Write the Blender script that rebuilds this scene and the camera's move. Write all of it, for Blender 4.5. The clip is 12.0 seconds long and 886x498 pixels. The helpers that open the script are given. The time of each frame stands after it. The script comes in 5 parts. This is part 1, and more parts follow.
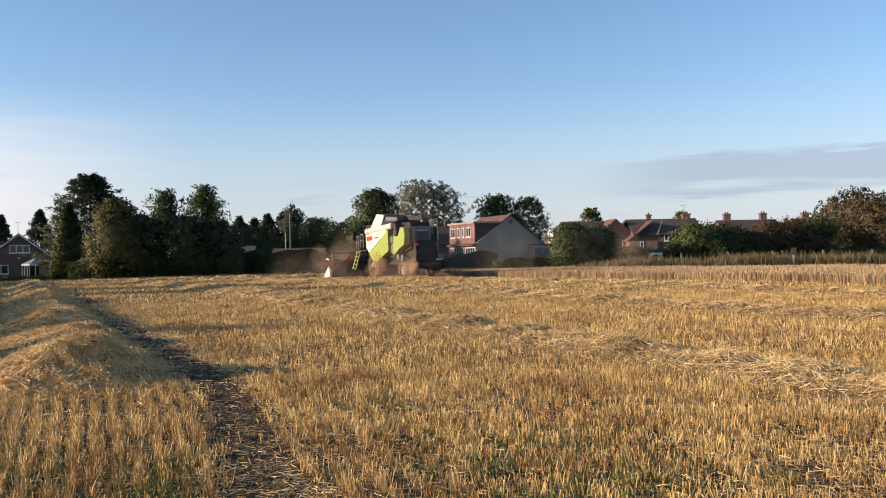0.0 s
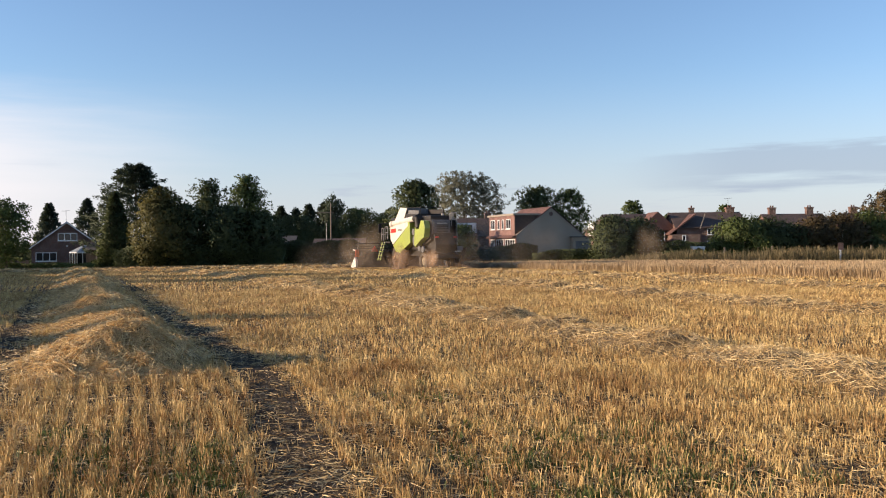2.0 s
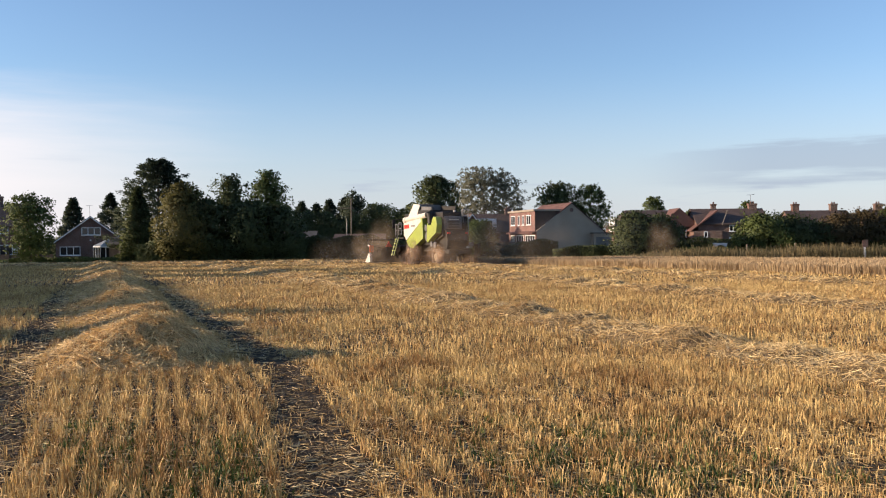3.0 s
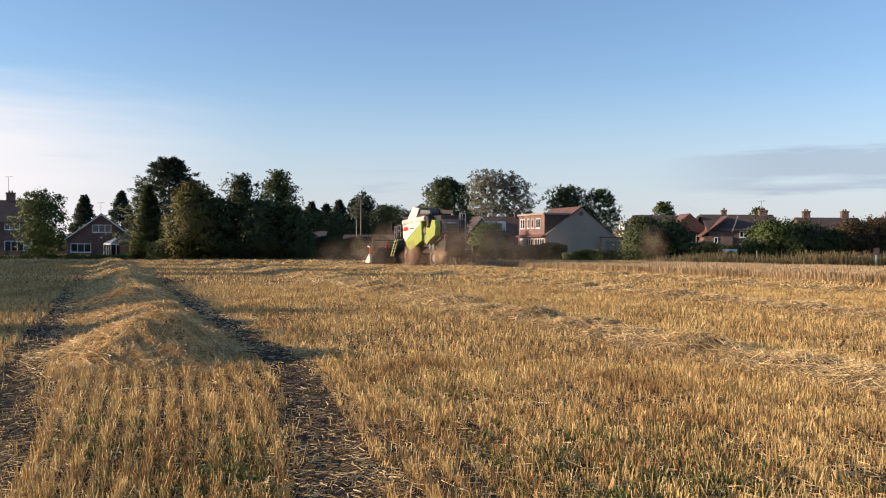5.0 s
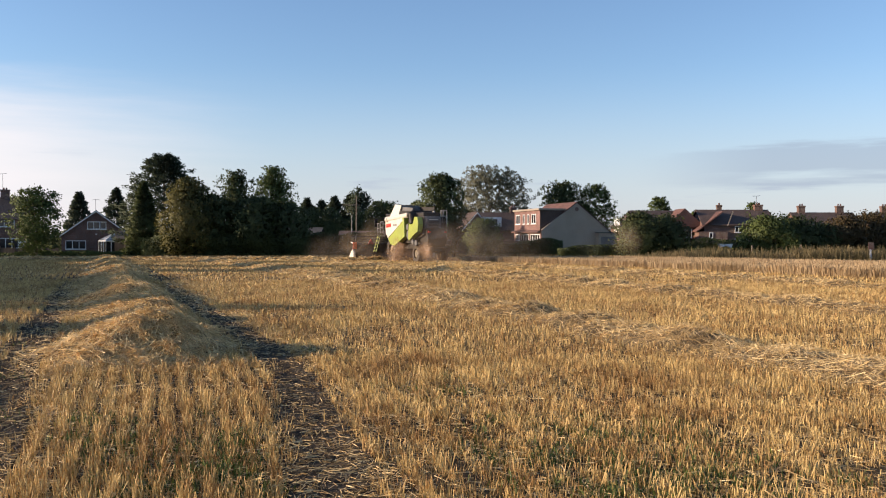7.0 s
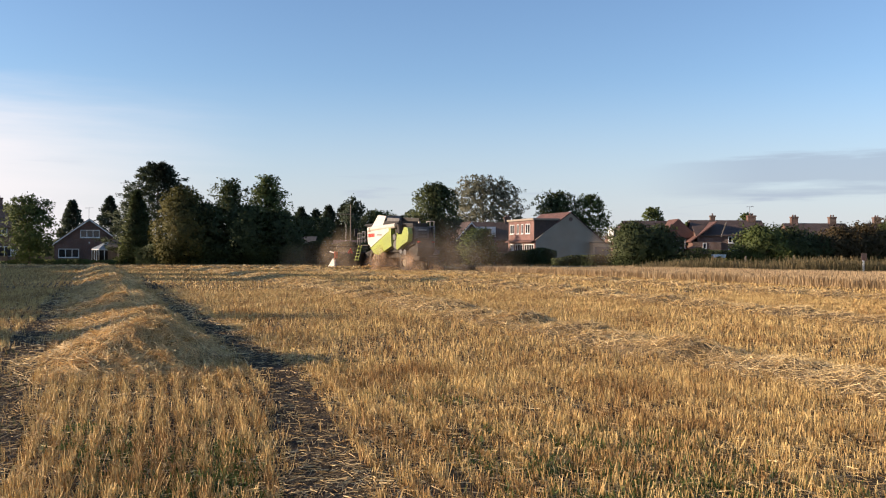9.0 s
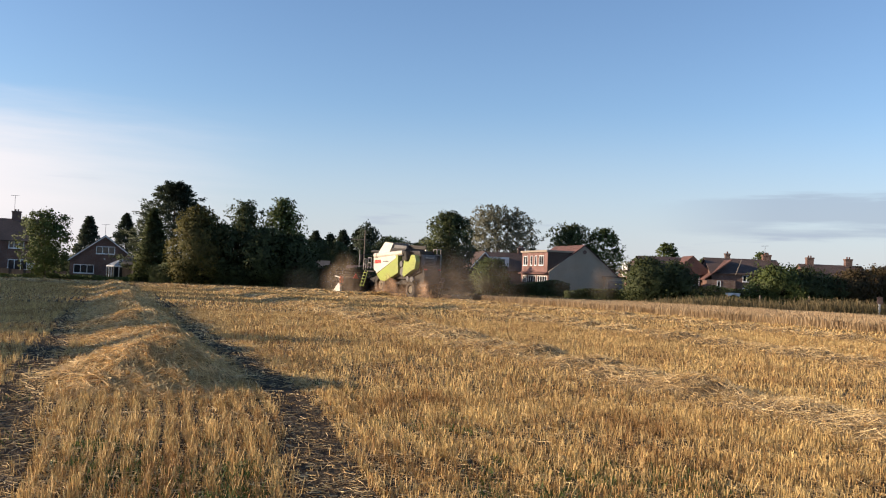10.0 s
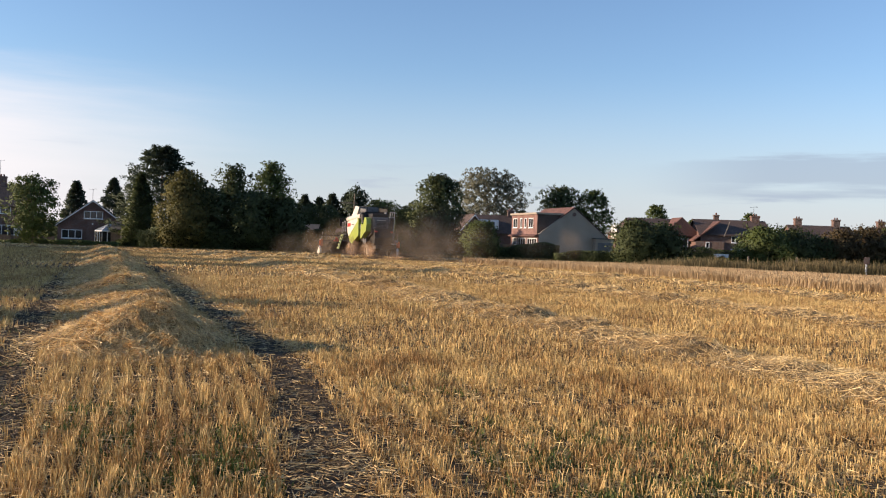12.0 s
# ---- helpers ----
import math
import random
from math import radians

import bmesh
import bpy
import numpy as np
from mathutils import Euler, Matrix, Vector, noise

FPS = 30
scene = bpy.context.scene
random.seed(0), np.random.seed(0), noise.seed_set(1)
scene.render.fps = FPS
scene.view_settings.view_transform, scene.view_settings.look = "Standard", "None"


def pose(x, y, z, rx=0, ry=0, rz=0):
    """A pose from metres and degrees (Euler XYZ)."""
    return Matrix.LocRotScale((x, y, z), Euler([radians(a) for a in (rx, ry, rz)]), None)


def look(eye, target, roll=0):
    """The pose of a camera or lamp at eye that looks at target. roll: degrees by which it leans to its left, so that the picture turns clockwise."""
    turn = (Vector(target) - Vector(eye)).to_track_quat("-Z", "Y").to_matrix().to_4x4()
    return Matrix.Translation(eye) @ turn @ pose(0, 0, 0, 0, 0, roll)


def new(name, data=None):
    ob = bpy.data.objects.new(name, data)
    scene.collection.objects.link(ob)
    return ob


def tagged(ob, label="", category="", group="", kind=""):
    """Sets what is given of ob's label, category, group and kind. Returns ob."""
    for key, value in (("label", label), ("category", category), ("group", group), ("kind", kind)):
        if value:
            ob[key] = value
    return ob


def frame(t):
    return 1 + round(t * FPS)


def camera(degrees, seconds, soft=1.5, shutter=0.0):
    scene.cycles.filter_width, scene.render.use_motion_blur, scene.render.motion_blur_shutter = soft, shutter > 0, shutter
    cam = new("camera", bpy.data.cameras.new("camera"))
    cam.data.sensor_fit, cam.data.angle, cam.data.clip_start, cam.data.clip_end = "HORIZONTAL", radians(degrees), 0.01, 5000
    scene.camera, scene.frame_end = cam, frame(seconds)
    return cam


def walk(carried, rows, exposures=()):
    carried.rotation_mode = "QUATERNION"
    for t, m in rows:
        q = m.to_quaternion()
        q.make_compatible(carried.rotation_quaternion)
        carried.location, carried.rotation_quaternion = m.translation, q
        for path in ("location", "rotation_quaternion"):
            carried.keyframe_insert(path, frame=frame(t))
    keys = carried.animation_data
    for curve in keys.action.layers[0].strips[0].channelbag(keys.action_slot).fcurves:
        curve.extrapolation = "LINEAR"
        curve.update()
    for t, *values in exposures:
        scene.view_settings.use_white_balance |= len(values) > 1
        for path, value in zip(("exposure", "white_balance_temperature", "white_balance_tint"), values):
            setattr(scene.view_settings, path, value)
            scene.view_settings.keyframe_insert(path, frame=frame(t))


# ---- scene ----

# ---------------------------------------------------------------- camera and its way
cam = camera(53.9, 12.0, soft=1.1)
EYE_H = 1.40
CAM_ROWS = [  # seconds, sideways, tilt, lean, turn
    (0.0, 0.015, 90.12, 1.15, -4.20), (0.5, 0.03, 89.95, 2.08, -3.88), (1.0, 0.028, 90.03, 1.62, -3.34),
    (1.5, 0.022, 89.87, 0.76, -2.59), (2.0, 0.02, 89.60, 0.61, -1.59), (2.5, 0.012, 89.29, 0.83, -0.63),
    (4.5, -0.01, 89.49, -0.61, 0.30), (5.0, -0.01, 89.46, -0.40, 0.32), (5.5, 0.0, 89.40, 0.00, 0.00),
    (6.0, 0.003, 89.37, 0.18, -0.09), (6.5, 0.01, 89.33, 0.31, 0.05), (7.0, 0.008, 89.19, -0.23, 0.04),
    (9.0, -0.015, 89.82, -0.42, -0.36), (9.5, -0.025, 90.76, -1.18, -0.25), (10.0, -0.042, 91.67, -2.43, 0.47),
    (10.5, -0.042, 90.93, -2.85, 1.01), (11.0, -0.042, 89.52, -2.53, 0.14), (11.5, -0.044, 89.20, -2.25, -0.54),
    (12.0, -0.046, 89.26, -2.09, -0.20)]
walk(cam, [(t, pose(x, 0, EYE_H, rx + 0.055, ry, rz)) for t, x, rx, ry, rz in CAM_ROWS], exposures=[(0, 0.66, 6250, 17), (9, 0.64, 6250, 17), (10, 0.62, 6250, 17), (10.5, 0.50, 6250, 17), (11.3, 0.62, 6250, 17), (12, 0.66, 6250, 17)])

# ---------------------------------------------------------------- sky and sun
SUN_EL, SUN_AZ = 13.0, -95.0      # degrees; azimuth from +y towards +x
world = bpy.data.worlds.new("sky")
scene.world = world
world.use_nodes = True
wn, wl = world.node_tree.nodes, world.node_tree.links
wn.clear()


def wnode(kind, **kw):
    n = wn.new(kind)
    for k, v in kw.items():
        n.inputs[k].default_value = v
    return n


sky = wn.new("ShaderNodeTexSky")
sky.sky_type, sky.sun_disc = "NISHITA", False
sky.sun_elevation, sky.sun_rotation = radians(SUN_EL), radians(SUN_AZ)
sky.air_density, sky.dust_density, sky.ozone_density, sky.altitude = 1.0, 0.40, 2.8, 50
tc = wn.new("ShaderNodeTexCoord")
sep = wn.new("ShaderNodeSeparateXYZ")
wl.new(tc.outputs["Generated"], sep.inputs[0])


def wmath(op, a, b=None, clamp=False):
    n = wn.new("ShaderNodeMath")
    n.operation, n.use_clamp = op, clamp
    for i, v in enumerate((a, b)):
        if v is None:
            continue
        if isinstance(v, (int, float)):
            n.inputs[i].default_value = v
        else:
            wl.new(v, n.inputs[i])
    return n.outputs[0]


def wrange(v, a, b, c=0.0, d=1.0):
    n = wn.new("ShaderNodeMapRange")
    n.interpolation_type = "SMOOTHSTEP"
    wl.new(v, n.inputs[0])
    for i, x in enumerate((a, b, c, d)):
        n.inputs[1 + i].default_value = x
    return n.outputs[0]


# thin stratus: a bank in one quarter of the sky, faint streaks all over, all stretched level
comb = wn.new("ShaderNodeCombineXYZ")
wl.new(wmath("MULTIPLY", sep.outputs[0], 3.0), comb.inputs[0])
wl.new(wmath("MULTIPLY", sep.outputs[1], 3.0), comb.inputs[1])
wl.new(wmath("MULTIPLY", sep.outputs[2], 34.0), comb.inputs[2])
cn = wnode("ShaderNodeTexNoise", Scale=1.6, Detail=6.0, Roughness=0.55)
wl.new(comb.outputs[0], cn.inputs["Vector"])
edge = wmath("ADD", sep.outputs[2], wmath("MULTIPLY", cn.outputs["Fac"], 0.055))
bank = wmath("MULTIPLY", wrange(edge, 0.082, 0.095), wrange(wmath("SUBTRACT", edge, wmath("MULTIPLY", sep.outputs[0], 0.07)), 0.104, 0.096))
bank = wmath("MULTIPLY", bank, wrange(sep.outputs[0], 0.20, 0.36))
streak = wmath("MULTIPLY", wrange(cn.outputs["Fac"], 0.60, 0.72), wrange(sep.outputs[2], 0.10, 0.06))
streak = wmath("MULTIPLY", streak, wrange(sep.outputs[2], 0.03, 0.05))
# bright thin veil towards the sun
veil = wmath("MULTIPLY", wrange(wmath("ADD", sep.outputs[0], wmath("MULTIPLY", cn.outputs["Fac"], 0.10)), -0.13, -0.50),
             wrange(wmath("ADD", sep.outputs[2], wmath("MULTIPLY", cn.outputs["Fac"], 0.06)), 0.22, 0.12))
mix1 = wn.new("ShaderNodeMix"); mix1.data_type = "RGBA"
mix2 = wn.new("ShaderNodeMix"); mix2.data_type = "RGBA"
mix3 = wn.new("ShaderNodeMix"); mix3.data_type = "RGBA"
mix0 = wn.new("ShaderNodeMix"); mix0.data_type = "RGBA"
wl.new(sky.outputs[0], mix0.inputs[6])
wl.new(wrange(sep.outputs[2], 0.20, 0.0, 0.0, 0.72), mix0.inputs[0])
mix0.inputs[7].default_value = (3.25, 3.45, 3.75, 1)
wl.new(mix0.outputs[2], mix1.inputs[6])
wl.new(wmath("MULTIPLY", veil, 0.92), mix1.inputs[0])
mix1.inputs[7].default_value = (5.3, 5.0, 4.7, 1)
wl.new(mix1.outputs[2], mix2.inputs[6])
wl.new(wmath("MULTIPLY", bank, 0.6), mix2.inputs[0])
mix2.inputs[7].default_value = (2.0, 2.42, 2.85, 1)
wl.new(mix2.outputs[2], mix3.inputs[6])
wl.new(wmath("MULTIPLY", streak, 0.45), mix3.inputs[0])
mix3.inputs[7].default_value = (2.3, 2.6, 3.1, 1)
bg = wn.new("ShaderNodeBackground")
bg.inputs["Strength"].default_value = 0.125
wl.new(mix3.outputs[2], bg.inputs["Color"])
wo = wn.new("ShaderNodeOutputWorld")
wl.new(bg.outputs[0], wo.inputs["Surface"])

sun = new("sun", bpy.data.lights.new("sun", "SUN"))
sun.data.energy, sun.data.angle, sun.data.color = 5.0, radians(0.6), (1.0, 0.79, 0.54)
a, e = radians(SUN_AZ), radians(SUN_EL)
sun_dir = Vector((math.sin(a) * math.cos(e), math.cos(a) * math.cos(e), math.sin(e)))
sun.matrix_world = look(sun_dir * 300, (0, 0, 0))

# ---------------------------------------------------------------- materials
MATS = {}


def rgb(c):
    return (c[0], c[1], c[2], 1)


def mat(name, base, dark=None, rough=0.8, metal=0.0, scale=4.0, fine=40.0, bump=0.2, amount=0.5, island=0.0, obj_rand=0.0,
        translucent=0.0, spec=0.3, stretch=(1, 1, 1), bump_dist=0.02):
    """A surface of two tones in a coarse and a fine noise, with relief."""
    if name in MATS:
        return MATS[name]
    m = bpy.data.materials.new(name)
    m.use_nodes = True
    n, l = m.node_tree.nodes, m.node_tree.links
    b = n["Principled BSDF"]
    dark = dark or tuple(v * 0.6 for v in base)
    tcn = n.new("ShaderNodeTexCoord")
    mp = n.new("ShaderNodeMapping")
    mp.inputs["Scale"].default_value = stretch
    l.new(tcn.outputs["Object"], mp.inputs["Vector"])
    n1, n2 = n.new("ShaderNodeTexNoise"), n.new("ShaderNodeTexNoise")
    n1.inputs["Scale"].default_value, n1.inputs["Detail"].default_value = scale, 5
    n2.inputs["Scale"].default_value, n2.inputs["Detail"].default_value = fine, 4
    for x in (n1, n2):
        l.new(mp.outputs[0], x.inputs["Vector"])
    add = n.new("ShaderNodeMath"); add.operation = "ADD"
    l.new(n1.outputs["Fac"], add.inputs[0]); l.new(n2.outputs["Fac"], add.inputs[1])
    rg = n.new("ShaderNodeMapRange")
    rg.inputs[1].default_value, rg.inputs[2].default_value = 0.75, 1.25
    rg.inputs[3].default_value, rg.inputs[4].default_value = 0.5 - amount, 0.5 + amount
    l.new(add.outputs[0], rg.inputs[0])
    fac = rg.outputs[0]
    if island or obj_rand:
        src = n.new("ShaderNodeNewGeometry").outputs["Random Per Island"] if island else n.new("ShaderNodeObjectInfo").outputs["Random"]
        k = n.new("ShaderNodeMath"); k.operation = "MULTIPLY_ADD"
        l.new(src, k.inputs[0]); k.inputs[1].default_value = island or obj_rand
        l.new(fac, k.inputs[2])
        k2 = n.new("ShaderNodeMath"); k2.operation = "SUBTRACT"; k2.use_clamp = True
        l.new(k.outputs[0], k2.inputs[0]); k2.inputs[1].default_value = 0.5 * (island or obj_rand)
        fac = k2.outputs[0]
    mx = n.new("ShaderNodeMix"); mx.data_type = "RGBA"
    mx.inputs[6].default_value, mx.inputs[7].default_value = rgb(dark), rgb(base)
    l.new(fac, mx.inputs[0])
    l.new(mx.outputs[2], b.inputs["Base Color"])
    b.inputs["Roughness"].default_value, b.inputs["Metallic"].default_value = rough, metal
    b.inputs["Specular IOR Level"].default_value = spec
    if bump:
        bp = n.new("ShaderNodeBump")
        bp.inputs["Strength"].default_value, bp.inputs["Distance"].default_value = bump, bump_dist
        l.new(add.outputs[0], bp.inputs["Height"])
        l.new(bp.outputs[0], b.inputs["Normal"])
    if translucent:
        tr = n.new("ShaderNodeBsdfTranslucent")
        l.new(mx.outputs[2], tr.inputs["Color"])
        ms = n.new("ShaderNodeMixShader")
        ms.inputs[0].default_value = translucent
        l.new(b.outputs[0], ms.inputs[1]); l.new(tr.outputs[0], ms.inputs[2])
        l.new(ms.outputs[0], n["Material Output"].inputs["Surface"])
    MATS[name] = m
    return m


def courses(name, base, base2, joint, w, h, j, bump=0.5, rough=0.85):
    """Brick or tile courses on an upright face: u along the wall, v up."""
    m = bpy.data.materials.new(name)
    m.use_nodes = True
    n, l = m.node_tree.nodes, m.node_tree.links
    b = n["Principled BSDF"]
    tcn, sp, cb = n.new("ShaderNodeTexCoord"), n.new("ShaderNodeSeparateXYZ"), n.new("ShaderNodeCombineXYZ")
    l.new(tcn.outputs["Object"], sp.inputs[0])
    ad = n.new("ShaderNodeMath"); ad.operation = "ADD"
    l.new(sp.outputs[0], ad.inputs[0]); l.new(sp.outputs[1], ad.inputs[1])
    l.new(ad.outputs[0], cb.inputs[0]); l.new(sp.outputs[2], cb.inputs[1])
    bt = n.new("ShaderNodeTexBrick")
    bt.inputs["Scale"].default_value = 1
    bt.inputs["Brick Width"].default_value, bt.inputs["Row Height"].default_value, bt.inputs["Mortar Size"].default_value = w, h, j
    bt.inputs["Color1"].default_value, bt.inputs["Color2"].default_value, bt.inputs["Mortar"].default_value = rgb(base), rgb(base2), rgb(joint)
    l.new(cb.outputs[0], bt.inputs["Vector"])
    ns = n.new("ShaderNodeTexNoise")
    ns.inputs["Scale"].default_value, ns.inputs["Detail"].default_value = 0.8, 6
    l.new(tcn.outputs["Object"], ns.inputs["Vector"])
    mx = n.new("ShaderNodeMix"); mx.data_type = "RGBA"; mx.blend_type = "MULTIPLY"
    rg = n.new("ShaderNodeMapRange")
    rg.inputs[1].default_value, rg.inputs[2].default_value, rg.inputs[3].default_value, rg.inputs[4].default_value = 0.3, 0.7, 0.72, 1.15
    l.new(ns.outputs["Fac"], rg.inputs[0])
    mx.inputs[0].default_value = 1
    l.new(bt.outputs["Color"], mx.inputs[6]); l.new(rg.outputs[0], mx.inputs[7])
    l.new(mx.outputs[2], b.inputs["Base Color"])
    b.inputs["Roughness"].default_value = rough
    bp = n.new("ShaderNodeBump")
    bp.inputs["Strength"].default_value, bp.inputs["Distance"].default_value = bump, 0.02
    bp.invert = True
    l.new(bt.outputs["Fac"], bp.inputs["Height"]); l.new(bp.outputs[0], b.inputs["Normal"])
    MATS[name] = m
    return m


STRAW = mat("straw", (0.88, 0.665, 0.33), (0.42, 0.26, 0.095), rough=0.55, island=0.9, scale=0.35, fine=6, bump=0, translucent=0.15, amount=0.35)
STUBBLE = mat("stubble", (0.71, 0.505, 0.20), (0.28, 0.150, 0.048), rough=0.6, island=0.75, scale=0.9, fine=7.0, bump=0, translucent=0.10, amount=0.6)
CROP = mat("ripe_wheat", (0.53, 0.385, 0.215), (0.33, 0.225, 0.115), rough=0.7, island=0.8, scale=0.3, fine=2.0, bump=0, translucent=0.2)
FIELD = mat("field_soil", (0.125, 0.083, 0.036), (0.028, 0.020, 0.010), rough=0.95, scale=0.9, fine=26, bump=0.9, amount=0.85, bump_dist=0.03)
# track soil in a dark tone that includes the shade of stubble and heap
SHADED_SOIL = mat("shaded_track_soil", (0.11, 0.076, 0.039), (0.032, 0.022, 0.012), rough=0.95, scale=3, fine=28, bump=1.0, bump_dist=0.05, amount=0.6)
MOUND = mat("straw_mass", (0.44, 0.30, 0.125), (0.12, 0.075, 0.03), rough=0.8, scale=6, fine=45, bump=1.0, bump_dist=0.04, amount=0.7)
GRASS = mat("dry_grass", (0.22, 0.165, 0.080), (0.085, 0.075, 0.034), rough=0.8, island=0.9, scale=0.25, fine=2, bump=0, translucent=0.25)
WEED = mat("green_weed", (0.135, 0.17, 0.040), (0.050, 0.075, 0.020), rough=0.6, island=0.8, scale=2, fine=20, bump=0, translucent=0.25)
BARK = mat("bark", (0.16, 0.12, 0.085), (0.06, 0.045, 0.03), scale=3, fine=25, bump=0.6, stretch=(1, 1, 0.3))


def leafmat(name, base, dark):
    return mat(name, base, dark, rough=0.7, island=0.6, scale=0.5, fine=3.0, bump=0, translucent=0.22, amount=0.4)


LEAF_DARK = leafmat("leaves_dark_green", (0.090, 0.108, 0.036), (0.042, 0.055, 0.021))
LEAF_GREEN = leafmat("leaves_green", (0.115, 0.145, 0.038), (0.050, 0.068, 0.020))
LEAF_YELLOW = leafmat("leaves_yellow_green", (0.15, 0.135, 0.038), (0.060, 0.058, 0.018))
LEAF_PINE = leafmat("needles_blue_green", (0.078, 0.100, 0.056), (0.038, 0.052, 0.031))
LEAF_SILVER = leafmat("leaves_silver_grey", (0.205, 0.195, 0.125), (0.085, 0.088, 0.055))
LEAF_BROWN = leafmat("leaves_autumn_brown", (0.125, 0.085, 0.038), (0.060, 0.050, 0.022))
BRICK = courses("brick_red", (0.17, 0.086, 0.066), (0.13, 0.066, 0.052), (0.19, 0.165, 0.135), 0.225, 0.075, 0.010)
BRICK_DARK = courses("brick_dark", (0.19, 0.085, 0.06), (0.14, 0.065, 0.05), (0.20, 0.17, 0.14), 0.225, 0.075, 0.010)
BRICK_PINK = courses("tile_hung_pink", (0.27, 0.150, 0.125), (0.22, 0.120, 0.10), (0.15, 0.085, 0.07), 0.165, 0.10, 0.008)
RENDERED = mat("rendered_wall", (0.36, 0.30, 0.235), (0.29, 0.24, 0.185), scale=0.6, fine=30, bump=0.15)
TILE_RED = courses("tile_red", (0.19, 0.090, 0.068), (0.15, 0.072, 0.056), (0.085, 0.046, 0.038), 0.165, 0.10, 0.010)
TILE_BROWN = courses("tile_brown", (0.12, 0.076, 0.058), (0.09, 0.058, 0.046), (0.05, 0.036, 0.03), 0.165, 0.10, 0.010)
FELT = mat("roof_felt", (0.10, 0.095, 0.09), scale=2, fine=60)
WHITE = mat("white_upvc", (0.80, 0.80, 0.78), (0.68, 0.68, 0.66), rough=0.4, scale=2, fine=30, bump=0.02)
LEAD = mat("aerial_metal", (0.30, 0.30, 0.31), rough=0.45, metal=0.8, bump=0)
WOOD = mat("weathered_wood", (0.24, 0.20, 0.155), (0.12, 0.095, 0.07), scale=3, fine=30, stretch=(1, 1, 0.2), bump=0.4)
FENCE = mat("dark_fence", (0.085, 0.065, 0.05), (0.04, 0.032, 0.026), scale=3, fine=30, stretch=(1, 1, 0.2), bump=0.4)


def glassmat():
    m = bpy.data.materials.new("window_glass")
    m.use_nodes = True
    b = m.node_tree.nodes["Principled BSDF"]
    b.inputs["Base Color"].default_value = (0.018, 0.02, 0.024, 1)
    b.inputs["Roughness"].default_value = 0.06
    b.inputs["Specular IOR Level"].default_value = 0.6
    return m


GLASS = glassmat()
LIME = mat("lime_paint", (0.32, 0.375, 0.055), (0.27, 0.31, 0.065), rough=0.42, scale=1.2, fine=12, bump=0.04, spec=0.5)
CREAM = mat("cream_paint", (0.68, 0.63, 0.54), (0.55, 0.49, 0.40), rough=0.45, scale=1.2, fine=14, bump=0.04, spec=0.4)
MDARK = mat("dark_machine", (0.018, 0.017, 0.016), (0.045, 0.036, 0.027), rough=0.6, scale=2, fine=14, bump=0.1)
MGREY = mat("grey_panel", (0.17, 0.165, 0.16), (0.10, 0.092, 0.085), rough=0.5, scale=2, fine=14, bump=0.05)
TYRE = mat("tyre_rubber", (0.035, 0.033, 0.03), (0.11, 0.085, 0.06), rough=0.9, scale=4, fine=20, bump=0.3)
RED = mat("red_paint", (0.60, 0.05, 0.03), (0.45, 0.04, 0.03), rough=0.4, scale=3, fine=20, bump=0)
RIM = mat("dusty_rim", (0.26, 0.22, 0.15), (0.14, 0.11, 0.075), rough=0.7, scale=3, fine=20, bump=0.1)
LAWN = mat("rough_lawn", (0.12, 0.125, 0.045), (0.055, 0.06, 0.022), rough=0.95, scale=0.5, fine=9, bump=0.5, amount=0.6)
ORANGE = mat("orange_marker", (0.85, 0.17, 0.05), (0.7, 0.13, 0.05), rough=0.5, scale=4, fine=20, bump=0)
STEEL = mat("worn_steel", (0.42, 0.40, 0.37), (0.22, 0.19, 0.16), rough=0.45, metal=0.7, scale=3, fine=20, bump=0.1)


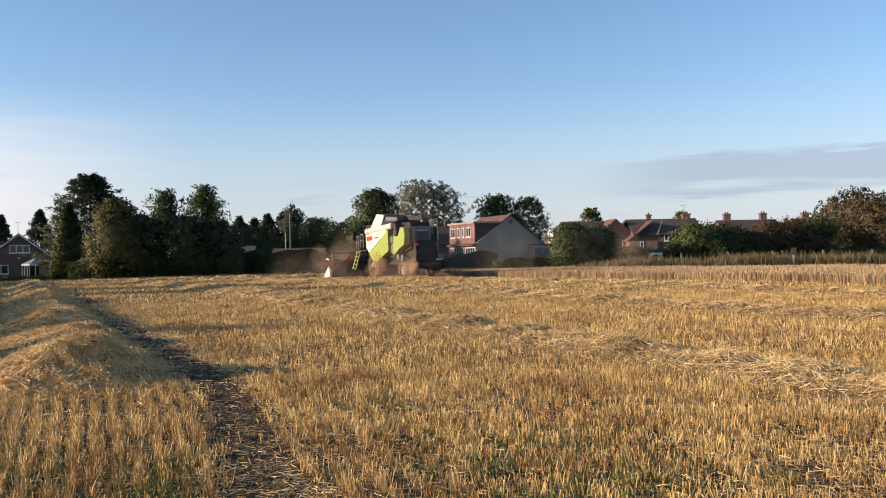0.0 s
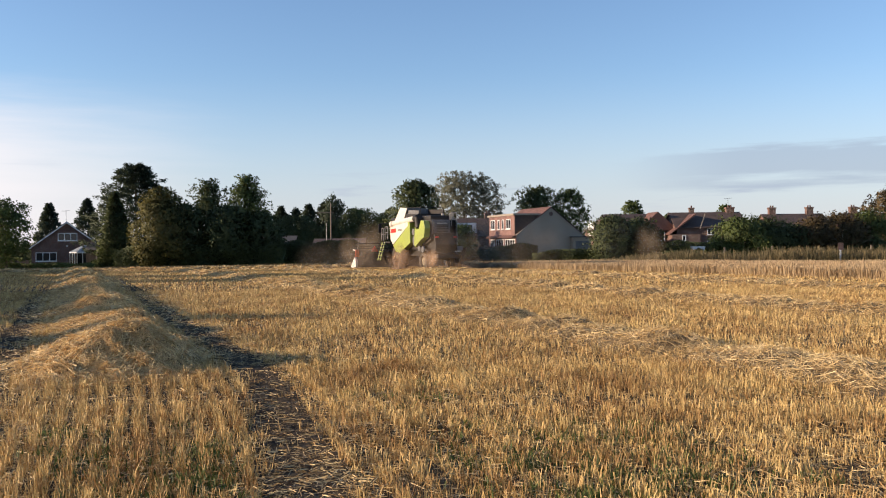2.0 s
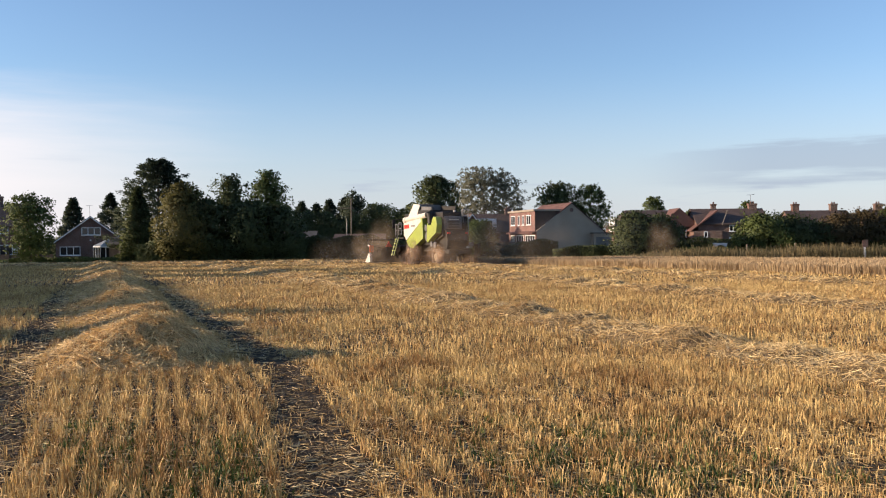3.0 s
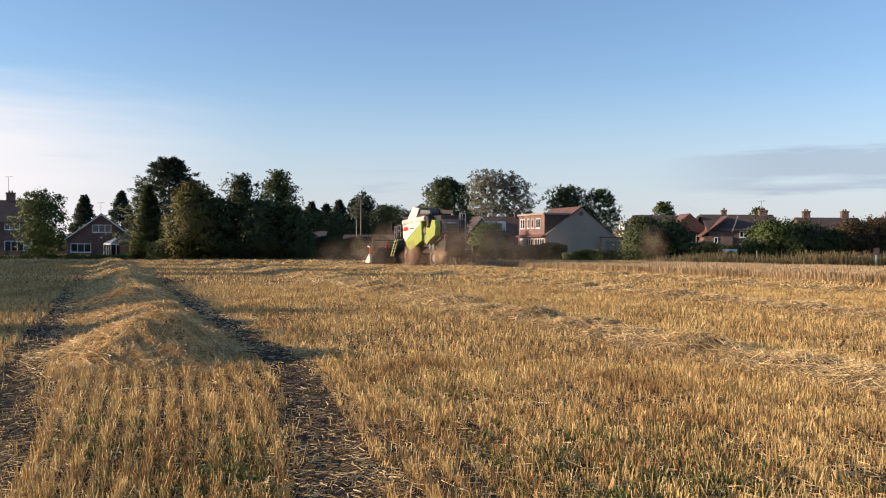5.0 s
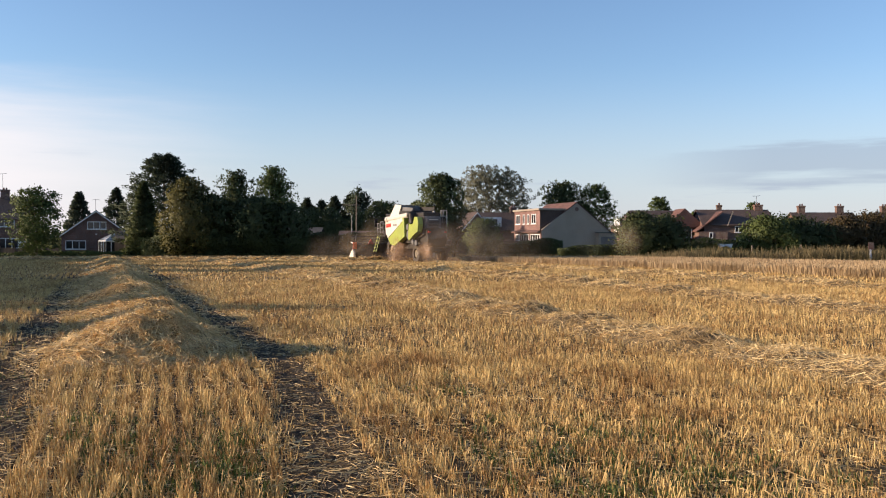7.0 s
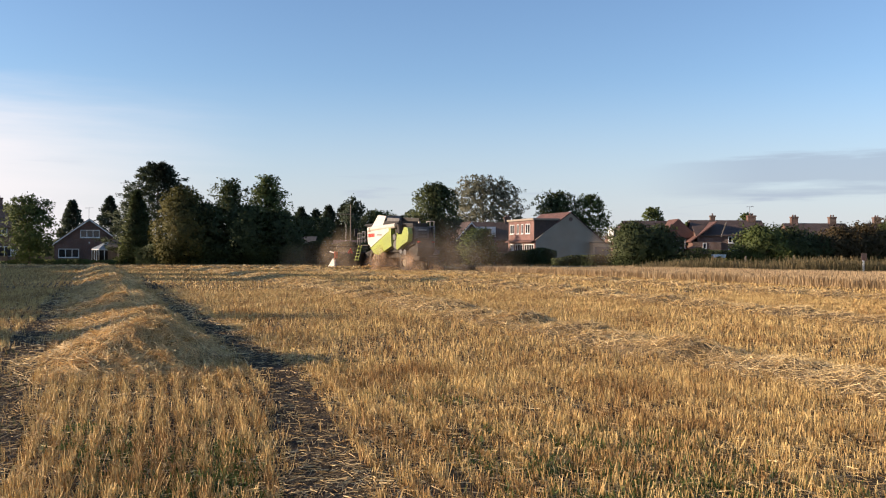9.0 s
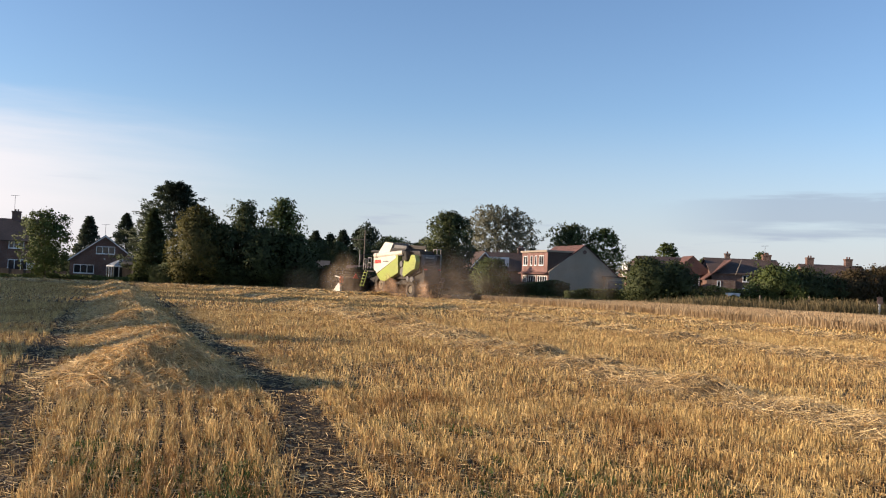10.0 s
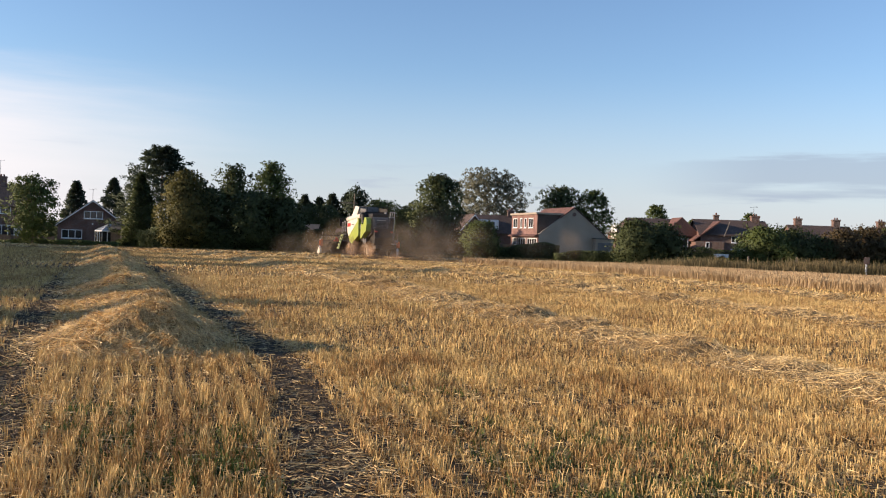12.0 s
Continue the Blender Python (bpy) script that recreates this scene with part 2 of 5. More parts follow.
def dustmat(name, thick, tone):
    """Thin airborne dust: each veil scatters light alike, whichever way it is turned, and lets most of it through."""
    m = bpy.data.materials.new(name)
    m.use_nodes = True
    n, l = m.node_tree.nodes, m.node_tree.links
    add = n.new("ShaderNodeAddShader")
    for k, (kind, side) in enumerate((("ShaderNodeBsdfDiffuse", 1), ("ShaderNodeBsdfTranslucent", -1))):
        d = n.new(kind)
        up = n.new("ShaderNodeCombineXYZ")
        for q, value in enumerate((-0.68, -0.35, 0.64)):
            up.inputs[q].default_value = side * value
        l.new(up.outputs[0], d.inputs["Normal"])
        d.inputs["Color"].default_value = rgb(tone)
        l.new(d.outputs[0], add.inputs[k])
    tcn, ns, gr = n.new("ShaderNodeTexCoord"), n.new("ShaderNodeTexNoise"), n.new("ShaderNodeTexGradient")
    ns.inputs["Scale"].default_value, ns.inputs["Detail"].default_value = 0.9, 4
    gr.gradient_type = "SPHERICAL"
    l.new(tcn.outputs["Object"], ns.inputs["Vector"])
    l.new(tcn.outputs["UV"], gr.inputs["Vector"])
    rg, soft, mul = n.new("ShaderNodeMapRange"), n.new("ShaderNodeMapRange"), n.new("ShaderNodeMath")
    l.new(ns.outputs["Fac"], rg.inputs[0])
    for q, value in enumerate((0.32, 0.68, 0.15 * thick, thick)):
        rg.inputs[1 + q].default_value = value
    soft.interpolation_type = "SMOOTHSTEP"
    l.new(gr.outputs["Fac"], soft.inputs[0])
    soft.inputs[2].default_value = 0.75
    mul.operation = "MULTIPLY"
    l.new(rg.outputs[0], mul.inputs[0])
    l.new(soft.outputs[0], mul.inputs[1])
    clear, ms = n.new("ShaderNodeBsdfTransparent"), n.new("ShaderNodeMixShader")
    l.new(mul.outputs[0], ms.inputs[0])
    l.new(clear.outputs[0], ms.inputs[1])
    l.new(add.outputs[0], ms.inputs[2])
    l.new(ms.outputs[0], n["Material Output"].inputs["Surface"])
    return m


DUST = dustmat("dust", 0.50, (0.32, 0.215, 0.145))
HAZE = dustmat("thin_dust", 0.17, (0.25, 0.20, 0.155))

# ---------------------------------------------------------------- mesh helpers
rng = np.random.default_rng(7)


def part(name, bm, material, parent=None, label="", m=None):
    me = bpy.data.meshes.new(name)
    bmesh.ops.recalc_face_normals(bm, faces=bm.faces)
    bm.to_mesh(me)
    bm.free()
    me.materials.append(material)
    ob = new(name, me)
    if parent:
        ob.parent = parent
    if m is not None:
        ob.matrix_basis = m
    if label:
        ob["label"] = label
    return ob


def raw(name, verts, faces, material, parent=None, label="", smooth=False, normals=None):
    """A mesh from numpy arrays of vertices and equal-sided faces."""
    me = bpy.data.meshes.new(name)
    verts, faces = np.asarray(verts, np.float32), np.asarray(faces, np.int32)
    k = faces.shape[1]
    me.vertices.add(len(verts)); me.vertices.foreach_set("co", verts.ravel())
    me.loops.add(faces.size); me.loops.foreach_set("vertex_index", faces.ravel())
    me.polygons.add(len(faces))
    me.polygons.foreach_set("loop_start", np.arange(0, faces.size, k, dtype=np.int32))
    me.update(calc_edges=True)
    me.validate()
    if smooth:
        me.polygons.foreach_set("use_smooth", np.ones(len(faces), bool))
    if normals is not None:
        me.polygons.foreach_set("use_smooth", np.ones(len(faces), bool))
        me.normals_split_custom_set_from_vertices(np.asarray(normals, np.float32))
    me.materials.append(material)
    ob = new(name, me)
    if parent:
        ob.parent = parent
    if label:
        ob["label"] = label
    return ob


def leaf_mesh(name, p, u, t, L, Wd, outward, leaf_mat, parent=None, soft=0.75):
    """Leaves as small kites at p, along u and across t, shaded as the rounded mass of foliage that they make up."""
    n = len(p)
    fn = np.cross(u, t)
    t = np.where((np.sum(fn * outward, axis=1) < 0)[:, None], -t, t)
    v = np.stack([p - u * L / 2, p + t * Wd / 2, p + u * L / 2, p - t * Wd / 2 - u * L * 0.1], 1)
    fn = np.cross(v[:, 2] - v[:, 0], v[:, 3] - v[:, 1])
    fn /= np.linalg.norm(fn, axis=1, keepdims=True) + 1e-9
    o = outward / (np.linalg.norm(outward, axis=1, keepdims=True) + 1e-9)
    f = np.arange(4 * n).reshape(-1, 4)
    flip = np.sum(fn * o, axis=1) < 0
    f[flip] = f[flip][:, ::-1]
    fn[flip] *= -1
    nn = o * soft + fn * (1 - soft)
    nn /= np.linalg.norm(nn, axis=1, keepdims=True) + 1e-9
    return raw(name, v.reshape(-1, 3), f, leaf_mat, parent, normals=np.repeat(nn, 4, axis=0))


def empty(name, m, label, category, group="", kind=""):
    ob = new(name)
    ob.matrix_world = m
    return tagged(ob, label, category, group, kind)


def box(bm, x0, x1, y0, y1, z0, z1, bevel=0.0, m=None):
    r = bmesh.ops.create_cube(bm, size=1)
    vs = r["verts"]
    for v in vs:
        v.co = Vector(((x0 + x1) / 2 + v.co.x * (x1 - x0), (y0 + y1) / 2 + v.co.y * (y1 - y0), (z0 + z1) / 2 + v.co.z * (z1 - z0)))
    if bevel:
        es = list({e for v in vs for e in v.link_edges})
        r = bmesh.ops.bevel(bm, geom=es, offset=bevel, segments=2, affect="EDGES", profile=0.6)
        vs = r["verts"]
    if m is not None:
        bmesh.ops.transform(bm, matrix=m, verts=vs)
    return bm


def B(*a, **k):
    return box(bmesh.new(), *a, **k)


def tube(bm, p, q, r0, r1=None, seg=10, caps=True):
    p, q = Vector(p), Vector(q)
    d = q - p
    m = Matrix.Translation((p + q) / 2) @ d.to_track_quat("Z", "Y").to_matrix().to_4x4()
    bmesh.ops.create_cone(bm, cap_ends=caps, segments=seg, radius1=r0, radius2=r0 if r1 is None else r1, depth=d.length, matrix=m)
    return bm


def prism(pts, axis, lo, hi, bm=None, bevel=0.0):
    """An outline in two coordinates pushed out along an axis. axis 'x': outline (y, z); 'y': (x, z); 'z': (x, y)."""
    bm = bm or bmesh.new()
    put = {"x": lambda p, t: (t, p[0], p[1]), "y": lambda p, t: (p[0], t, p[1]), "z": lambda p, t: (p[0], p[1], t)}[axis]
    a = [bm.verts.new(put(p, lo)) for p in pts]
    b = [bm.verts.new(put(p, hi)) for p in pts]
    fs = [bm.faces.new(a), bm.faces.new(b[::-1])]
    for i in range(len(pts)):
        j = (i + 1) % len(pts)
        fs.append(bm.faces.new((a[i], b[i], b[j], a[j])))
    if bevel:
        es = list({e for f in fs for e in f.edges})
        bmesh.ops.bevel(bm, geom=es, offset=bevel, segments=2, affect="EDGES", profile=0.6)
    return bm


def fall(x, y):
    """The lie of the land: level near by, sinking gently towards the houses, most on the sunward side."""
    return -0.006 * np.maximum(0, np.minimum(y, 130) - 48) - 0.02 * np.maximum(0, np.minimum(-x, 60) - 5) * np.clip((y - 60) / 50, 0, 1) - 0.25 * np.clip((y - 32) / 26, 0, 1)


def gz(x, y):
    return float(fall(np.float64(x), np.float64(y)))


# rows of the field run to the far left
ROW = Vector((-0.367, 0.930, 0)).normalized()
SIDE = Vector((ROW.y, -ROW.x, 0))
SWATH_0 = (-3.75, 11.0)           # a point on the swath with the near heap
PITCH = 6.60                      # between swaths


def rowpos(s, w):
    """Place s metres along and w metres to the right of the first swath."""
    return (SWATH_0[0] + ROW.x * s + SIDE.x * w, SWATH_0[1] + ROW.y * s + SIDE.y * w)


def lay(S, W):
    """Field places to x and y; the inner wheel track swings in a little at its near end."""
    W = W - 0.014 * np.minimum(S, 0) ** 2 * np.clip((W + 1.3) / 2.6, 0, 1) * np.clip(1 - (W - 1.3) / 3.5, 0, 1)
    return SWATH_0[0] + ROW.x * S + SIDE.x * W, SWATH_0[1] + ROW.y * S + SIDE.y * W


def rowcoord(x, y):
    dx, dy = x - SWATH_0[0], y - SWATH_0[1]
    return dx * ROW.x + dy * ROW.y, dx * SIDE.x + dy * SIDE.y


def wob(x, s):
    """Smooth wandering noise in one variable."""
    return np.sin(x * 1.3 + s) * 0.5 + np.sin(x * 0.57 + 2.1 * s) * 0.6 + np.sin(x * 2.9 + 3.7 * s) * 0.25


# ---------------------------------------------------------------- ground
def build_ground():
    ys = np.concatenate([[-900, -300, -100, -40, -15], np.arange(-6, 30, 0.6), np.arange(30, 140, 3.0), [150, 180, 250, 400, 800, 1500, 3500]])
    xs = np.concatenate([[-3000, -900, -300, -150], np.arange(-90, -20, 5.0), np.arange(-20, 20, 0.8), np.arange(20, 95, 5.0), [150, 300, 900, 3000]])
    gx, gy = np.meshgrid(xs, ys)
    z = fall(gx, gy) + 0.006 * np.sin(gx * 1.7 + gy * 0.6) * np.sin(gy * 1.1) * (np.abs(gx) < 60)
    v = np.stack([gx, gy, z], -1).reshape(-1, 3)
    nx = len(xs)
    i = (np.arange(len(ys) - 1)[:, None] * nx + np.arange(nx - 1)[None]).ravel()
    f = np.stack([i, i + 1, i + nx + 1, i + nx], 1)
    ob = raw("ground", v, f, FIELD, smooth=True)
    tagged(ob, "harvested stubble field of dry soil and chaff", "field", kind="structure")


build_ground()


def build_lawn():
    """Gardens and rough grass beyond the field."""
    xs = np.concatenate([[-600, -200], np.arange(-90, 95, 3.0), [200, 600]])
    front = np.where(xs < -8, 68.5, np.where(xs < 9, 84.0, np.maximum(46, 84 - 0.62 * (xs - 9)))) + 0.4 * wob(xs * 0.7, 3)
    rows = []
    for u in (0, 0.02, 0.06, 0.12, 0.25, 0.45, 0.7, 1.0):
        y = front + (230 - front) * u
        rows.append(np.stack([xs, y, fall(xs, y) + 0.03], 1))
    n = len(xs)
    i = (np.arange(len(rows) - 1)[:, None] * n + np.arange(n - 1)[None]).ravel()
    tagged(raw("lawn", np.concatenate(rows), np.stack([i, i + 1, i + n + 1, i + n], 1), LAWN, smooth=True), "rough green garden grass beyond the field", "grass", kind="structure")


build_lawn()


def ribbon(name, w0, half, s0, s1, material, lift, label):
    """Pressed soil with the marks of tyre lugs across it."""
    s = np.arange(s0, s1, 0.05)
    cols = np.linspace(-1, 1, 9)
    v = []
    for q in cols:
        w = w0 + half * q * (1 + 0.20 * wob(s * 2.6, w0 + q)) + 0.08 * wob(s * 0.35, w0)
        x, y = lay(s, w)
        lug = 0.014 * np.sin(s * 26 + 2.4 * abs(q)) * (abs(q) < 0.8) + 0.008 * np.sin(s * 61 + 9 * q)
        v.append(np.stack([x, y, fall(x, y) + lift + 0.014 + lug], 1))
    n = len(s)
    v = np.concatenate(v)
    i = (np.arange(8)[:, None] * n + np.arange(n - 1)[None]).ravel()
    ob = raw(name, v, np.stack([i, i + 1, i + n + 1, i + n], 1), material, smooth=True)
    return tagged(ob, label, "wheel track", kind="structure")


TRACKS = []
for k in range(0, 3):
    for sgn in (-1, 1):
        TRACKS.append(k * PITCH + sgn * 1.30)
for w in TRACKS[:2]:
    ribbon("wheel_track", w, 0.27, -9.5, 22, SHADED_SOIL, 0.004, "soil wheel track pressed through the stubble, its shade put into a dark tone")


# ---------------------------------------------------------------- stubble and straw
def blades(x, y, z, h, w, yaw, lean, lean_dir, taper=0.6):
    """Upright slips, one quad each."""
    n = len(x)
    ax, ay = np.cos(yaw) * w / 2, np.sin(yaw) * w / 2
    lx, ly = np.cos(lean_dir) * lean * h, np.sin(lean_dir) * lean * h
    v = np.empty((n, 4, 3))
    v[:, 0] = np.stack([x - ax, y - ay, z], 1)
    v[:, 1] = np.stack([x + ax, y + ay, z], 1)
    v[:, 2] = np.stack([x + ax * taper + lx, y + ay * taper + ly, z + h], 1)
    v[:, 3] = np.stack([x - ax * taper + lx, y - ay * taper + ly, z + h], 1)
    return v.reshape(-1, 3), np.arange(4 * n).reshape(-1, 4)


def strands(x, y, z, length, w, yaw, pitch):
    """Lying straws, one thin slip each, rolled any way."""
    n = len(x)
    dx, dy, dz = np.cos(yaw) * np.cos(pitch) * length / 2, np.sin(yaw) * np.cos(pitch) * length / 2, np.sin(pitch) * length / 2
    roll = rng.uniform(-1.2, 1.2, n)
    sx, sy, sz = -np.sin(yaw) * np.cos(roll) * w / 2, np.cos(yaw) * np.cos(roll) * w / 2, np.sin(roll) * w / 2
    v = np.empty((n, 4, 3))
    v[:, 0] = np.stack([x - dx - sx, y - dy - sy, z - dz - sz], 1)
    v[:, 1] = np.stack([x + dx - sx, y + dy - sy, z + dz - sz], 1)
    v[:, 2] = np.stack([x + dx + sx, y + dy + sy, z + dz + sz], 1)
    v[:, 3] = np.stack([x - dx + sx, y - dy + sy, z - dz + sz], 1)
    return v.reshape(-1, 3), np.arange(4 * n).reshape(-1, 4)


CROP_EDGE = 3 * PITCH + 5.0      # where the standing wheat begins, across the rows
CROP_FAR = CROP_EDGE + 17


def in_view(x, y, near, far):
    return (y > near) & (y < far) & (x < 0.61 * y + 0.6) & (x > -0.57 * y - 0.6)


STUBBLE_ROW = 0.165


def bare(S, W, extra=0.0):
    """How far a place lies inside the pressed wheel tracks: true where nothing stands."""
    out = np.zeros(S.shape, bool)
    for t in TRACKS[:2]:
        out |= np.abs(W - t - 0.08 * wob(S * 0.35, t)) < 0.27 + extra
    return out


def stubble_zone(near, far, spacing, step, stems, wide, low, label):
    """Tufts of cut stems in drilled rows, with broken leaf and short stalks low down between them."""
    rows_w = np.arange(-40, CROP_EDGE, spacing)
    s = np.arange(-26, 92, step)
    S, W = np.meshgrid(s, rows_w)
    S, W = S.ravel().astype(np.float32), W.ravel().astype(np.float32)
    x, y = lay(S, W)
    keep = in_view(x, y, near, far) & (y < np.where(x < -8, 67, 82))
    S, W = S[keep], W[keep]
    S = S + rng.uniform(-step / 2, step / 2, S.size)
    W = W + rng.normal(0, 0.016, S.size) + 0.012 * np.sin(S * 2.7 + W * 31)
    patch = np.sin(S * 1.9 + 1.0) * np.sin(W * 1.4 + S * 0.6) + 0.5 * np.sin(S * 4.3 + W * 2.2)
    gap = np.sin(S * 5.1 + W * 17.0) * np.sin(S * 2.3 - W * 9.0)
    keep = rng.random(S.size) < 0.80 + 0.20 * patch + 0.34 * gap
    keep &= ~bare(S, W, rng.normal(0, 0.05, S.size)) | (rng.random(S.size) < np.clip((S - 8) / 20, 0.02, 0.6))
    S, W, patch = S[keep], W[keep], patch[keep]
    tall = rng.normal(1.0, 0.22, S.size) + 0.16 * patch + 0.15 * gap[keep]
    tilt, tilt_dir = np.abs(rng.normal(0, 0.17, S.size)), rng.uniform(0, 2 * math.pi, S.size)
    S, W, tall, tilt, tilt_dir = (np.repeat(q, stems) for q in (S, W, tall, tilt, tilt_dir))
    W = W + rng.normal(0, 0.029, S.size)
    S = S + rng.normal(0, 0.026, S.size)
    x, y = lay(S, W)
    n = len(x)
    h = np.clip(rng.normal(0.080, 0.016, n) * tall, 0.025, 0.14)
    stalk = rng.random(n) < low
    h = np.where(stalk, h * rng.uniform(0.25, 0.6, n), h)
    v, f = blades(x, y, fall(x, y) - 0.01, h, wide * rng.uniform(0.6, 1.4, n) * np.where(stalk, 1.5, 1.0), rng.uniform(0, math.pi, n),
                  tilt + np.abs(rng.normal(0, 0.14, n)) + np.where(stalk, 0.5, 0.0), tilt_dir + rng.normal(0, 0.7, n), 0.85)
    tagged(raw("stubble", v, f, STUBBLE), label, "stubble", kind="stuff")


stubble_zone(4.0, 10.5, STUBBLE_ROW, 0.018, 12, 0.0042, 0.40, "short cut golden wheat stubble standing in drilled rows")
stubble_zone(10.5, 27.0, STUBBLE_ROW, 0.024, 4, 0.0070, 0.30, "short cut golden wheat stubble across the open field")
stubble_zone(27.0, 82.0, 0.20, 0.082, 2, 0.019, 0.20, "short cut golden wheat stubble in the distant field")


LUMPS = np.random.default_rng(41)


def swath_lumps(k, s0, s1):
    """Heaps along a swath: place along it and across it, length, width and height of each."""
    out = []
    s = s0 + 0.6
    while s < s1:
        out.append((s, LUMPS.normal(0.16, 0.10), LUMPS.uniform(0.45, 0.80), LUMPS.uniform(0.55, 0.85), LUMPS.uniform(0.08, 0.24)))
        s += LUMPS.uniform(0.9, 1.9)
    if k == 0:
        out[0] = (s0 + 1.15, 0.26, 0.78, 0.88, 0.33)
    return out


def swath_surface(S, Q, k, s0, half, scale_h, lumps):
    """Height of the straw over the soil, and its place across the rows."""
    hw = half * (1 + 0.10 * wob(S * 1.1, k + 0.7))
    q = Q * hw
    z = (0.13 + 0.03 * wob(S * 0.9, 1.3 * k)) * np.maximum(0, 1 - np.abs(Q) ** 2.4)
    for ls, lq, a, b, h in lumps:
        near = np.abs(S - ls) < 2.2 * a
        if not near.any():
            continue
        u = (S[near] - ls) / a
        u = np.where(u < 0, u * 1.45, u * 0.8)            # steep towards the start of the swath
        e = (q[near] - lq) / b
        g = np.exp(-u ** 2 - np.where(e < 0, e * 0.80, e * 1.7) ** 2)      # long slope on the windward side, short in the lee
        z[near] = np.maximum(z[near], 0.10 * np.maximum(0, 1 - np.abs(Q[near]) ** 2.4) + h * 1.25 * g)
    z = z + (0.030 * np.sin(S * 9.1 + q * 4) * np.sin(q * 11 + S * 3.1) + 0.018 * np.sin(S * 19 + q * 9) * np.sin(q * 23 - S * 7)) * (np.abs(Q) < 1)
    ramp = np.clip((S - s0) / 0.55, 0, 1)
    return z * ramp * (2 - ramp) * scale_h, k * PITCH + q + 0.12 * wob(S * 0.5, k * 2.0)


def swath(k, s0, s1, step, half, scale_h, count, size, label, fine=0.0055, along=0.35, rough=0.16):
    """A ridge of loose straw: the mass below and the straws that lie on its slopes."""
    lumps = swath_lumps(k, s0, s1)
    s = np.arange(s0, s1, step)
    cols = np.linspace(-1, 1, 25)
    S, Q = np.meshgrid(s, cols)
    z, w = swath_surface(S, Q, k, s0, half, scale_h, lumps)
    x, y = lay(S, w)
    n = len(s)
    v = np.stack([x, y, z - 0.015 + fall(x, y)], -1).reshape(-1, 3)
    i = (np.arange(len(cols) - 1)[:, None] * n + np.arange(n - 1)[None]).ravel()
    top = empty("straw_swath", Matrix.Identity(4), label, "straw swath")
    raw("straw_mass", v, np.stack([i, i + 1, i + n + 1, i + n], 1), MOUND, top, smooth=True)
    S = s0 - 0.1 + (s1 - s0) * rng.random(count) ** 1.9
    Q = np.clip(rng.normal(0, 0.52, count), -1.3, 1.3)
    z0, w0 = swath_surface(S, Q, k, s0, half, scale_h, lumps)
    zs, ws = swath_surface(S + 0.06, Q, k, s0, half, scale_h, lumps)
    zq, wq = swath_surface(S, Q + 0.06, k, s0, half, scale_h, lumps)
    ds, dq = (zs - z0) / 0.06, (zq - z0) / (0.06 * half)
    x, y = lay(S, w0)
    yaw = np.where(rng.random(count) < along, rng.normal(0, 0.5, count), rng.uniform(0, 2 * math.pi, count))
    pitch = np.arctan(np.clip(ds * np.cos(yaw) - dq * np.sin(yaw), -1.2, 1.2)) + rng.normal(0, rough, count)
    v, f = strands(x, y, z0 + fall(x, y) + rng.uniform(-0.012, 0.030, count), rng.uniform(0.08, 0.34, count) * size,
                   fine * np.maximum(1, y / 10) * rng.uniform(0.6, 1.4, count), yaw + math.atan2(ROW.y, ROW.x), pitch)
    raw("loose_straw", v, f, STRAW, top, "tangled loose golden straws")
    return top


swath(0, -2.1, 62, 0.08, 0.98, 1.0, 85000, 1.0, "ridge of loose golden straw ending in a rounded heap")
swath(1, -14, 56, 0.10, 0.95, 0.66, 60000, 0.62, "low uneven swath of loose golden straw on stubble", 0.005, 0.1, 0.34)
swath(2, -20, 50, 0.14, 0.95, 0.56, 40000, 0.7, "low uneven swath of golden straw across the stubble", 0.005, 0.1, 0.34)
swath(3, -22, 41, 0.16, 0.95, 0.58, 30000, 0.8, "freshly dropped swath of straw behind the harvester", 0.005, 0.1, 0.34)


def headland():
    s = np.arange(-34, 6, 0.2)
    cols = np.linspace(-1, 1, 9)
    S, Q = np.meshgrid(s, cols)
    x = S + 0.3 * Q
    y = 66.0 + 0.06 * S + Q * 0.9 + 0.3 * wob(S * 0.4, 2)
    z = fall(x, y) + (0.20 + 0.06 * wob(S * 2.2, 4)) * np.maximum(0, 1 - np.abs(Q) ** 1.8) - 0.01
    n = len(s)
    i = (np.arange(len(cols) - 1)[:, None] * n + np.arange(n - 1)[None]).ravel()
    top = empty("straw_swath", Matrix.Identity(4), "straw swath along the far headland of the field", "straw swath")
    raw("straw_mass", np.stack([x, y, z], -1).reshape(-1, 3), np.stack([i, i + 1, i + n + 1, i + n], 1), MOUND, top, smooth=True)
    c = 6000
    S, Q = rng.uniform(-34, 6, c), rng.normal(0, 0.5, c)
    x, y = S + 0.3 * Q, 66.0 + 0.06 * S + Q * 0.9 + 0.3 * wob(S * 0.4, 2)
    z = fall(x, y) + (0.22 + 0.06 * wob(S * 2.2, 4)) * np.maximum(0, 1 - np.abs(Q) ** 1.8)
    v, f = strands(x, y, z, rng.uniform(0.2, 0.5, c), 0.05 * rng.uniform(0.7, 1.3, c), rng.uniform(0, 6.28, c), rng.normal(0, 0.3, c))
    raw("loose_straw", v, f, STRAW, top)


headland()


